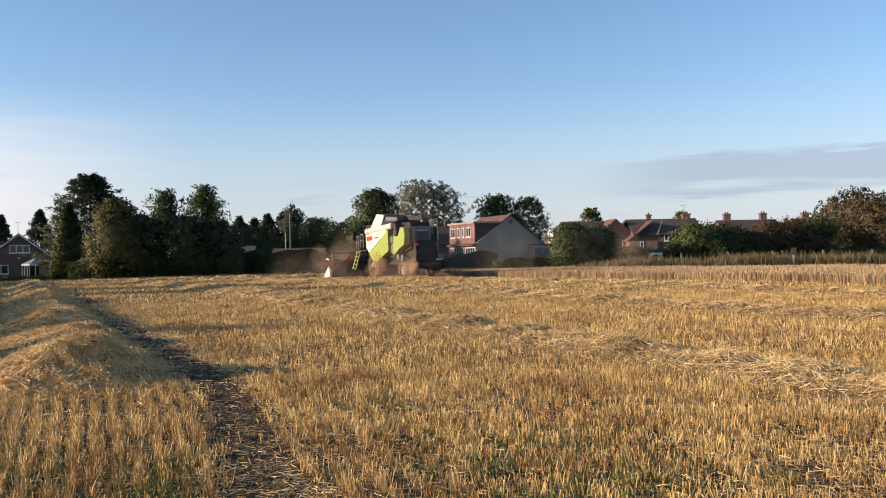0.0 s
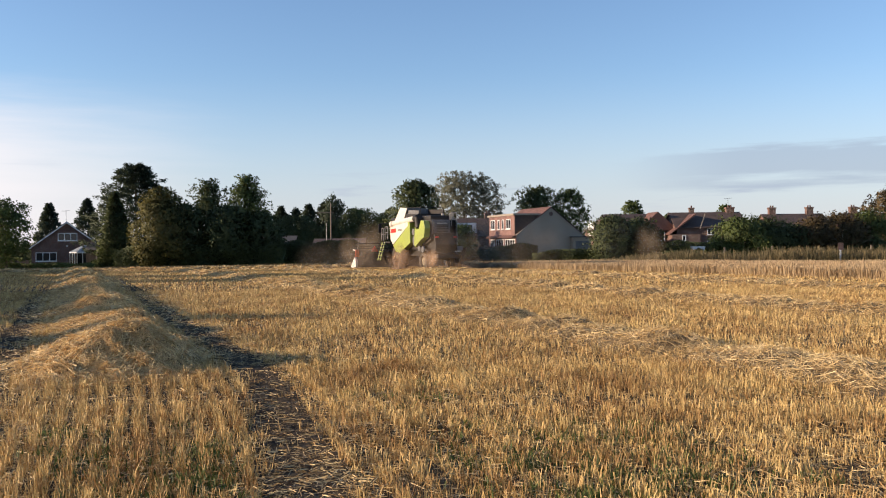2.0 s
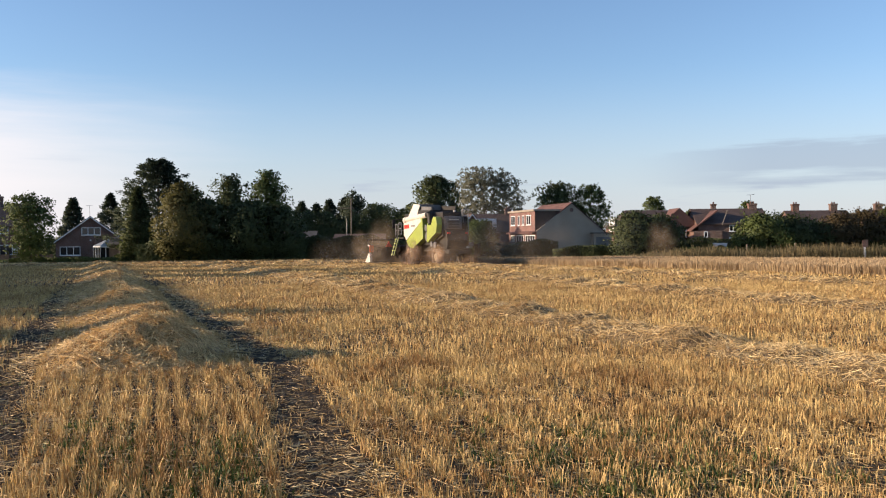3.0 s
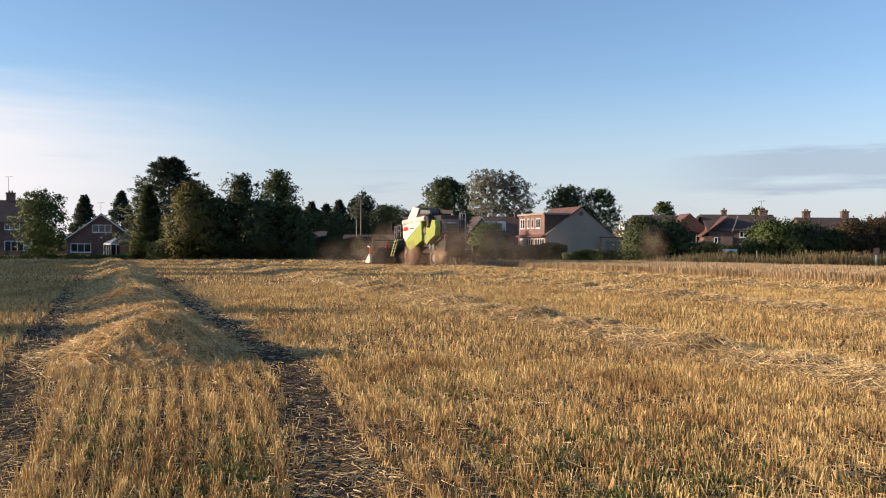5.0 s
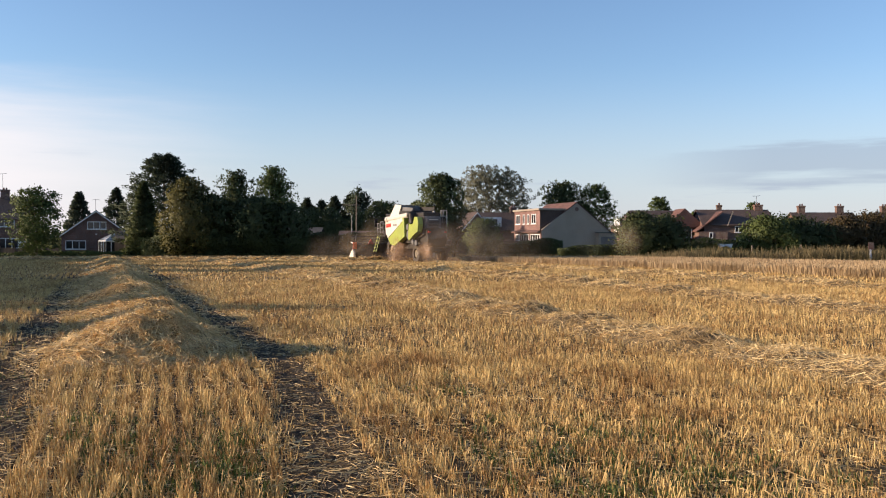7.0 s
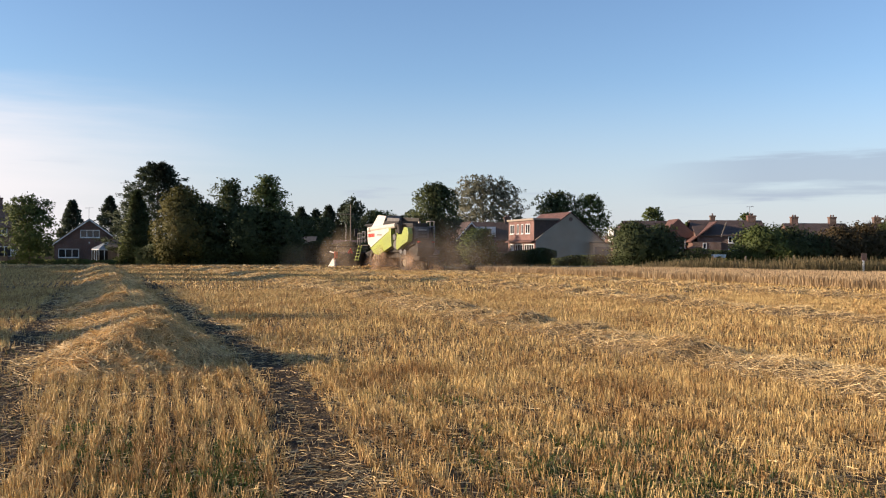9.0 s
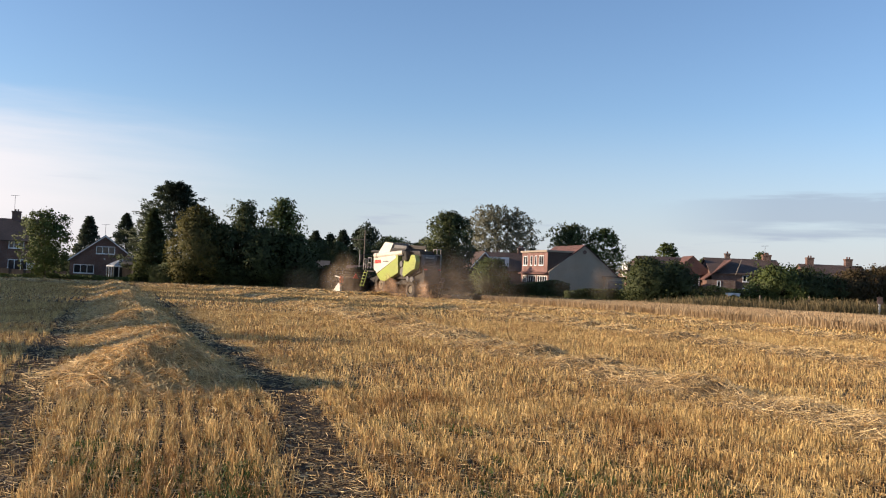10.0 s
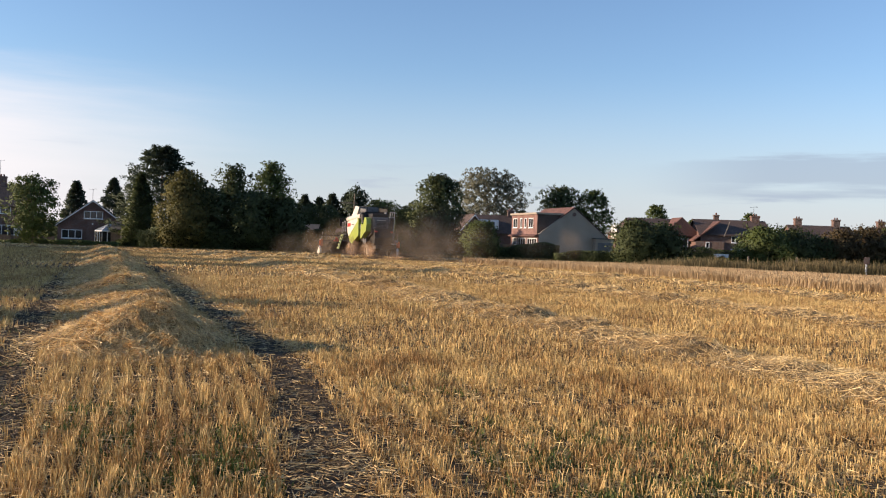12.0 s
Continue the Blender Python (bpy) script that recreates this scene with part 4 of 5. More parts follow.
def gabled(top, W, D, eave, ridge, wall, roof, over=0.25, thick=0.14, axis="y", barge=WHITE):
    """Walls with gables and a two-sided roof. axis: the way the ridge runs."""
    if axis == "y":
        part("wall", prism([(-W / 2, -0.4), (W / 2, -0.4), (W / 2, eave), (0, ridge), (-W / 2, eave)], "y", -D / 2, D / 2), wall, top)
        for sg in (-1, 1):
            k = (ridge - eave) / (W / 2)
            e = W / 2 + over
            part("roof", prism([(0, ridge + 0.003), (sg * e, eave - over * k + 0.003), (sg * e, eave - over * k + thick), (0, ridge + thick)], "y", -D / 2 - over, D / 2 + over), roof, top)
            if barge:
                part("bargeboard", prism([(0, ridge - 0.13), (sg * e, eave - over * k - 0.13), (sg * e, eave - over * k + 0.06), (0, ridge + 0.06)], "y", -D / 2 - over - 0.06, -D / 2 - over - 0.005), barge, top, "pale painted bargeboard")
    else:
        part("wall", prism([(-D / 2, -0.4), (D / 2, -0.4), (D / 2, eave), (0, ridge), (-D / 2, eave)], "x", -W / 2, W / 2), wall, top)
        for sg in (-1, 1):
            k = (ridge - eave) / (D / 2)
            e = D / 2 + over
            part("roof", prism([(0, ridge + 0.003), (sg * e, eave - over * k + 0.003), (sg * e, eave - over * k + thick), (0, ridge + thick)], "x", -W / 2 - over, W / 2 + over), roof, top)


def house(name, label, x, y, yaw, z=None):
    return empty(name, pose(x, y, gz(x, y) if z is None else z, 0, 0, yaw), label, "house")


def bungalow():
    t = house("bungalow", "dark red brick gabled bungalow with white windows", -49.3, 124.0, 20, -1.3)
    gabled(t, 8.8, 8.5, 2.85, 6.15, BRICK_DARK, TILE_BROWN, over=0.3)
    f = -4.25
    window(t, -1.15, 1.3, 3.65, 4.7, f, 3)
    window(t, -3.9, -1.3, 0.9, 2.1, f, 3)
    part("security_light", B(-0.1, 0.1, f - 0.12, f - 0.005, 2.85, 3.05, bevel=0.03), WHITE, t, "small white outdoor light")
    aerial(t, -0.2, 0, 6.2, 1.7)
    return t


def conservatory():
    t = empty("conservatory", pose(-44.7, 118.2, -1.3, 0, 0, 20), "white framed conservatory with a glazed hipped roof", "conservatory")
    pts = [(-1.9, 2.0), (-1.9, -0.9), (-1.0, -1.9), (1.0, -1.9), (1.9, -0.9), (1.9, 2.0)]
    part("plinth", prism(pts, "z", -0.3, 0.45), BRICK, t)
    for i in range(5):
        (xa, ya), (xb, yb) = pts[i], pts[i + 1]
        bm = bmesh.new()
        for k in range(4):
            u = k / 3
            px, py = xa + (xb - xa) * u, ya + (yb - ya) * u
            box(bm, px - 0.05, px + 0.05, py - 0.05, py + 0.05, 0.45, 2.05)
        tube(bm, (xa, ya, 2.05), (xb, yb, 2.05), 0.09, 0.09, 6)
        tube(bm, (xa, ya, 0.5), (xb, yb, 0.5), 0.06, 0.06, 6)
        part("frame", bm, WHITE, t, "white window frame")
        bm = bmesh.new()
        bm.faces.new([bm.verts.new(p) for p in ((xa, ya, 0.45), (xb, yb, 0.45), (xb, yb, 2.05), (xa, ya, 2.05))])
        bmesh.ops.solidify(bm, geom=bm.faces[:], thickness=0.02)
        part("pane", bm, GLASS, t)
    apex_a, apex_b = (0, -0.4, 3.1), (0, 2.0, 3.1)
    for i in range(5):
        (xa, ya), (xb, yb) = pts[i], pts[i + 1]
        bm = bmesh.new()
        if i == 4:
            loop = [(xa, ya, 2.1), (xb, yb, 2.1), apex_b, apex_a]
        elif i == 0:
            loop = [(xa, ya, 2.1), (xb, yb, 2.1), apex_a, apex_b]
        else:
            loop = [(xa, ya, 2.1), (xb, yb, 2.1), apex_a]
        bm.faces.new([bm.verts.new(p) for p in loop])
        bmesh.ops.solidify(bm, geom=bm.faces[:], thickness=0.03)
        part("roof_pane", bm, POLY, t, "pale translucent roof sheet")
        part("roof_bar", tube(bmesh.new(), (xa, ya, 2.13), apex_a, 0.05, 0.05, 5), WHITE, t)
    part("finial", tube(bmesh.new(), (0, -0.4, 3.05), (0, -0.4, 3.5), 0.06, 0.02, 6), WHITE, t)


POLY = mat("polycarbonate", (0.62, 0.64, 0.66), (0.52, 0.54, 0.56), rough=0.3, scale=1, fine=10, bump=0)
bungalow()
conservatory()


def far_left_house():
    t = house("brick_house", "two-storey dark brick house with brown tiled roof", -63.6, 120, 20, -1.3)
    gabled(t, 12.0, 8.0, 5.0, 7.9, BRICK_DARK, TILE_BROWN, axis="x")
    f = -4.0
    for x0 in (2.6, -1.6, -5.0):
        window(t, x0, x0 + 1.9, 3.9, 5.0 - 0.02, f, 3)
        window(t, x0, x0 + 2.4, 1.0, 2.4, f, 3)
    part("door", B(5.0, 5.85, f - 0.05, f + 0.02, -0.3, 2.0), WHITE, t, "white back door")
    chimney(t, 2.9, 0, 7.4, 9.1, 1.1, 0.7, BRICK_DARK)
    aerial(t, 2.6, 0, 9.1, 2.2)


far_left_house()


def shed(name, label, x, y, w, d, h, yaw=0, wall=None, roof=None):
    t = empty(name, pose(x, y, gz(x, y), 0, 0, yaw), label, "shed")
    gabled(t, w, d, h * 0.75, h, wall or FENCE, roof or FELT, over=0.15, thick=0.06, axis="x", barge=None)
    part("door", B(-0.4, 0.4, -d / 2 - 0.04, -d / 2 + 0.01, 0.0, h * 0.68), WOOD, t)


shed("garden_shed", "low grey-roofed garden shed beside the hedge", -40.2, 112, 3.2, 2.6, 3.3)
shed("garden_shed", "dark timber shed in the shade of the trees", -16.5, 100, 5.0, 3.0, 3.2)
shed("garden_shed", "dark low outbuilding beyond the harvester", -9.5, 106, 6.0, 4.0, 2.8, wall=BRICK_DARK, roof=TILE_BROWN)


def main_house():
    t = house("dormer_house", "pink tile-hung house with box dormer and rendered gable", 15.4, 114.2, 16, -0.32)
    W, D, eave, ridge = 9.4, 9.6, 2.75, 6.15
    f = -D / 2
    part("wall", prism([(-W / 2, -0.4), (W / 2, -0.4), (W / 2, eave - 0.3), (0, ridge), (-W / 2, eave)], "y", f, D / 2), RENDERED, t, "pale rendered gable wall")
    part("side_wall", B(-W / 2 - 0.06, -W / 2 - 0.004, f + 0.02, D / 2 - 0.02, -0.4, eave - 0.05), BRICK_PINK, t, "pale pinkish ground floor wall")
    k = (ridge - eave) / (W / 2)
    k2 = (ridge - eave + 0.3) / (W / 2)
    part("roof", prism([(0, ridge + 0.003), (W / 2 + 0.25, eave - 0.3 - 0.25 * k2), (W / 2 + 0.25, eave - 0.3 - 0.25 * k2 + 0.13), (0, ridge + 0.14)], "y", f - 0.12, D / 2 + 0.1), TILE_BROWN, t)
    part("roof", prism([(0, ridge + 0.003), (-1.9, ridge - 1.9 * k + 0.003), (-1.9, ridge - 1.9 * k + 0.13), (0, ridge + 0.14)], "y", f - 0.12, D / 2 + 0.1), TILE_RED, t, "red tiled strip of roof")
    # box dormer
    dt = 5.28
    d = part("dormer", B(-W / 2 - 0.12, -1.0, f + 0.35, D / 2 - 0.35, eave - 0.05, dt), BRICK_PINK, t, "pink tile-hung flat-roofed box dormer")
    part("dormer_roof", B(-W / 2 - 0.3, -0.9, f + 0.2, D / 2 - 0.2, dt, dt + 0.14), FELT, d)
    part("fascia", B(-W / 2 - 0.34, -W / 2 - 0.304, f + 0.2, D / 2 - 0.2, dt - 0.1, dt + 0.13), RENDERED, d, "pale fascia board")
    # cheek turned from the sun: its shade is put in as darker brown tiles
    part("dormer_cheek", B(-W / 2 - 0.12, -1.2, f + 0.34 - 0.05, f + 0.346, eave - 0.02, dt - 0.02), TILE_BROWN, d, "tile-hung dormer cheek, its shade put into a darker brown")
    part("fascia", B(-W / 2 - 0.34, -0.9, f + 0.15, f + 0.198, dt - 0.08, dt + 0.13), RENDERED, d, "pale fascia board")
    for y0, w in ((-3.2, 1.5), (-0.9, 0.65), (0.6, 0.65), (2.3, 1.5)):
        window(t, y0, y0 + w, 3.5, 4.75, -W / 2 - 0.12, 2 if w > 1 else 1, -1, "x")
    for y0, w in ((-4.4, 3.2), (-0.6, 2.6), (2.6, 1.4)):
        window(t, y0, y0 + w, 0.9, 2.2, -W / 2 - 0.06, 4 if w > 3 else 3, -1, "x")
    part("porch_roof", prism([(-W / 2 - 0.6, 2.48), (-W / 2 - 0.08, 2.70), (-W / 2 - 0.08, 2.58), (-W / 2 - 0.6, 2.38)], "y", f + 0.1, D / 2 - 0.2), TILE_RED, t, "sloping red tiled lean-to roof")
    part("gable_vent", tube(bmesh.new(), (0, f - 0.05, 5.35), (0, f + 0.01, 5.35), 0.26, 0.26, 14), BRICK_DARK, t, "dark round gable vent")
    part("garage", B(2.7, 5.2, f - 0.8, f + 2.6, -0.4, 2.35), RENDERED, t, "flat-roofed rendered side garage")
    part("garage_roof", B(2.55, 5.35, f - 0.95, f + 2.7, 2.35, 2.47), FELT, t)
    part("garage_door", B(3.0, 4.9, f - 0.84, f - 0.79, -0.3, 1.9), MGREY, t, "grey garage door")


main_house()


def back_house():
    t = house("brick_house", "orange brick house with gables behind the trees", 3.6, 122, 18)
    gabled(t, 4.2, 6, 3.2, 5.5, BRICK, TILE_BROWN, over=0.25)
    window(t, -0.6, 0.6, 2.7, 3.8, -3, 2)
    u = house("brick_house", "brick house with white dormer behind the hedge", 7.4, 125, 6)
    gabled(u, 8, 6, 3.2, 5.6, BRICK, TILE_BROWN, axis="x")
    d = part("dormer", B(-2.2, 0.4, -3.0, -0.5, 3.6, 5.0), WHITE, u, "white boarded dormer")
    window(u, -1.7, -0.1, 3.8, 4.8, -3.0, 2)
    chimney(u, 2.6, 0, 5.2, 6.5, 0.9, 0.6)


back_house()


def hipped(top, W, D, eave, ridge, inset, wall, roof, over=0.3):
    part("wall", B(-W / 2, W / 2, -D / 2, D / 2, -0.4, eave), wall, top)
    bm = bmesh.new()
    e = [bm.verts.new(p) for p in ((-W / 2 - over, -D / 2 - over, eave + 0.002), (W / 2 + over, -D / 2 - over, eave + 0.002), (W / 2 + over, D / 2 + over, eave + 0.002), (-W / 2 - over, D / 2 + over, eave + 0.002))]
    r = [bm.verts.new((-W / 2 + inset, 0, ridge)), bm.verts.new((W / 2 - inset, 0, ridge))]
    for f in ((e[0], e[1], r[1], r[0]), (e[2], e[3], r[0], r[1]), (e[1], e[2], r[1]), (e[3], e[0], r[0]), (e[3], e[2], e[1], e[0])):
        bm.faces.new(f)
    part("roof", bm, roof, top)


def right_houses():
    t = house("hipped_house", "brick house with brown hipped tile roof", 29.4, 122, 2)
    hipped(t, 10.2, 8, 3.6, 6.0, 1.8, BRICK_DARK, TILE_BROWN)
    part("gable_roof", prism([(0.2, 3.6), (3.0, 6.15), (5.8, 3.6)], "y", -4.6, 0.0), TILE_RED, t, "red tiled cross gable roof")
    window(t, -3.6, -1.8, 1.0, 2.2, -4.0, 3)
    window(t, 2.2, 3.9, 2.2, 3.3, -4.6, 2)
    part("gable_end", B(-5.16, -5.104, -1.6, 1.6, 3.0, 4.8), WHITE, t, "small white gable end")
    u = house("catslide_house", "brick house with red-brown catslide roof and two chimneys", 39.3, 119, -4)
    gabled(u, 9.2, 8, 3.9, 5.9, BRICK_DARK, TILE_BROWN, axis="x")
    part("catslide_roof", prism([(-2.2, 5.75), (-5.6, 3.1), (-5.6, 2.95), (-2.2, 5.55)], "y", -4.5, 3.6), TILE_RED, u, "red tiled catslide roof slope")
    part("verge_board", prism([(-0.9, 5.7), (-1.6, 3.7), (-1.72, 3.7), (-1.02, 5.7)], "y", -4.56, -4.505), RENDERED, u, "pale verge board")
    part("side_wing", B(-5.3, -1.6, -4.45, 3.4, -0.4, 3.0), BRICK_DARK, u)
    window(u, -0.6, 0.45, 3.0 - 0.1, 3.75, -4.0, 2)
    window(u, -4.0, -3.5, 2.1, 2.9, -4.45, 1)
    window(u, -0.6, 1.2, 0.9, 2.1, -4.0, 3)
    chimney(u, -1.6, 0.4, 5.2, 6.7, 0.62, 0.6, BRICK, 1)
    chimney(u, 3.5, 0, 5.2, 6.7, 1.05, 0.8, BRICK_DARK, 2)
    aerial(u, 3.3, 0, 6.7, 1.2)
    for i, (x, lab) in enumerate(((55.4, "brick terrace house with dark tile roof and two chimneys"), (67.6, "brick terrace house with two tall chimneys among trees"))):
        v = house("terrace_house", lab, x, 128, -3)
        gabled(v, 8.6, 8, 3.9, 5.9, BRICK_DARK, TILE_BROWN, axis="x")
        chimney(v, -2.9, 0, 5.3, 7.0, 0.95, 0.8, BRICK_DARK if i == 0 else BRICK, 2)
        chimney(v, 2.6, 0, 5.3, 7.0, 0.95, 0.8, BRICK, 2)
        for x0 in (-2.6, 0.9):
            window(v, x0, x0 + 1.4, 2.6, 3.7, -4.0, 2)
            window(v, x0, x0 + 1.4, 0.8, 2.0, -4.0, 2)


right_houses()


def tall_pole():
    t = empty("aerial_pole", pose(-9.6, 96, gz(-9.6, 96)), "slender pole with cross arm and aerials", "pole")
    bm = tube(bmesh.new(), (0, 0, 0), (0, 0, 6.6), 0.09, 0.06, 8)
    part("pole", bm, WOOD, t)
    part("cross_arm", B(-1.5, 0.35, -0.04, 0.04, 5.5, 5.6), WOOD, t)
    part("stay", tube(bmesh.new(), (-0.5, 0, 2.2), (-0.5, 0, 4.4), 0.04, 0.03, 6), LEAD, t)


tall_pole()


def fence_post(x, y, h):
    t = empty("fence_post", pose(x, y, gz(x, y)), "weathered pale wooden fence post in rough grass", "post", "field fence")
    part("post", B(-0.06, 0.06, -0.06, 0.06, -0.2, h, bevel=0.01), WOOD, t)
    return t


for i in range(10):
    x = 24.5 + i * 3.4
    fence_post(x, 66.5 - 0.32 * (x - 14) + 6.0, 1.25 + 0.1 * math.sin(i * 2.3))


def sign_post():
    t = empty("sign_post", pose(30.0, 61.2, gz(30, 61)), "small dark sign board on a pale post", "sign")
    part("post", B(-0.05, 0.05, -0.05, 0.05, 0, 1.5), WHITE, t)
    part("board", B(-0.2, 0.2, -0.08, -0.055, 1.0, 1.5, bevel=0.01), BRICK_DARK, t, "faded reddish board")


sign_post()


def shelter_and_car():
    t = empty("garden_shelter", pose(25.2, 78, gz(25.2, 78)), "white covered garden frame beside the brick house", "shelter")
    part("cover", prism([(-0.6, 1.35), (0.6, 1.35), (0.5, 1.0), (0.05, 1.24), (-0.45, 1.03)], "y", -0.3, 0.3), WHITE, t)
    for x in (-0.52, 0.52):
        part("leg", tube(bmesh.new(), (x, 0, 0), (x, 0, 1.33), 0.04, 0.04, 6), LEAD, t)
    t = empty("parked_car", pose(22.3, 92, gz(22.3, 92), 0, 0, 10), "dusty grey parked car beside the garage", "car")
    part("body", prism([(-1.9, 0.25), (1.9, 0.25), (1.95, 0.8), (1.3, 0.95), (0.6, 1.45), (-1.0, 1.45), (-1.8, 0.95)], "y", -0.8, 0.8, bevel=0.08), MGREY, t)
    part("windscreen", prism([(0.6, 1.40), (1.2, 0.98), (-1.6, 0.98), (-0.95, 1.40)], "y", -0.81, 0.81), GLASS, t)
    for x in (-1.2, 1.2):
        for y in (-0.72, 0.72):
            part("wheel", tube(bmesh.new(), (x, y - 0.1, 0.3), (x, y + 0.1, 0.3), 0.31, 0.31, 16), TYRE, t)


shelter_and_car()


def garden_fence(x0, x1, y, h, label):
    t = empty("garden_fence", pose((x0 + x1) / 2, y, gz((x0 + x1) / 2, y)), label, "fence")
    w = x1 - x0
    k = int(w / 1.83)
    for i in range(k):
        a = -w / 2 + i * w / k
        part("panel", B(a + 0.06, a + w / k - 0.06, -0.02, 0.02, 0.05, h - 0.05 * (i % 3)), FENCE, t)
        part("post", B(a - 0.05, a + 0.05, -0.05, 0.05, -0.2, h + 0.08), FENCE, t)


garden_fence(-64, -49, 111, 1.6, "dark wooden panel fence in shade by the houses")
garden_fence(3, 13, 102, 1.7, "dark wooden panel fence before the dormer house")
garden_fence(24, 62, 104, 1.5, "dark wooden garden fence behind the hedge")

# ---------------------------------------------------------------- combine harvester
def wheel(name, parent, x, y, r, w, label):
    hub = new(name)
    hub.parent = parent
    hub["label"] = label
    hub.matrix_basis = pose(x, y, r - 0.18)
    bm = bmesh.new()
    prof = [(0.56 * r, -w / 2), (0.93 * r, -w / 2), (r, -w * 0.36), (r, w * 0.36), (0.93 * r, w / 2), (0.56 * r, w / 2)]
    seg = 32
    rings = []
    for i in range(seg):
        a = 2 * math.pi * i / seg
        rings.append([bm.verts.new((p[1], math.cos(a) * p[0], math.sin(a) * p[0])) for p in prof])
    for i in range(seg):
        p, q = rings[i], rings[(i + 1) % seg]
        for j in range(len(prof)):
            k = (j + 1) % len(prof)
            bm.faces.new((p[j], p[k], q[k], q[j]))
    for i in range(18):     # lugs
        for sg in (-1, 1):
            a = 2 * math.pi * (i + (0.5 if sg > 0 else 0)) / 18
            m = Matrix.Rotation(a, 4, "X") @ Matrix.Translation((sg * w * 0.24, 0, r)) @ Matrix.Rotation(sg * 0.7, 4, "Z")
            box(bm, -w * 0.27, w * 0.27, -0.035, 0.035, -0.02, 0.05, m=m)
    part("tyre", bm, TYRE, hub, "dusty black lugged tyre")
    bm = bmesh.new()
    sx = -1 if x < 0 else 1
    bmesh.ops.create_cone(bm, cap_ends=True, segments=24, radius1=0.56 * r, radius2=0.40 * r, depth=0.14, matrix=Matrix.Translation((sx * w * 0.22, 0, 0)) @ Matrix.Rotation(radians(90 * sx), 4, "Y"))
    for i in range(8):
        a = 2 * math.pi * i / 8
        tube(bm, (sx * w * 0.30, math.cos(a) * 0.24 * r, math.sin(a) * 0.24 * r), (sx * w * 0.40, math.cos(a) * 0.24 * r, math.sin(a) * 0.24 * r), 0.03, 0.03, 6)
    tube(bm, (-w * 0.3 * sx, 0, 0), (w * 0.42 * sx, 0, 0), 0.16 * r, 0.13 * r, 12)
    part("rim", bm, RIM, hub, "dusty pale wheel rim")
    return hub


def ladder(parent, x, y, z0, z1, w, material, name="ladder", tilt=0.25, rungs=6):
    bm = bmesh.new()
    for s in (-1, 1):
        tube(bm, (x - tilt, y + s * w / 2, z0), (x, y + s * w / 2, z1), 0.03, 0.03, 6)
    for i in range(rungs):
        t = (i + 0.4) / rungs
        px = x - tilt * (1 - t)
        box(bm, px - 0.08, px + 0.08, y - w / 2, y + w / 2, z0 + (z1 - z0) * t - 0.02, z0 + (z1 - z0) * t + 0.02)
    return part(name, bm, material, parent)


def rail(parent, pts, posts, r=0.025, material=None):
    bm = bmesh.new()
    for p, q in zip(pts[:-1], pts[1:]):
        tube(bm, p, q, r, r, 6)
        tube(bm, (p[0], p[1], p[2] - 0.4), (q[0], q[1], q[2] - 0.4), r * 0.8, r * 0.8, 6)
    for p in posts:
        tube(bm, p, (p[0], p[1], p[2] - 0.85), r, r, 6)
    return part("hand_rail", bm, material or STEEL, parent)


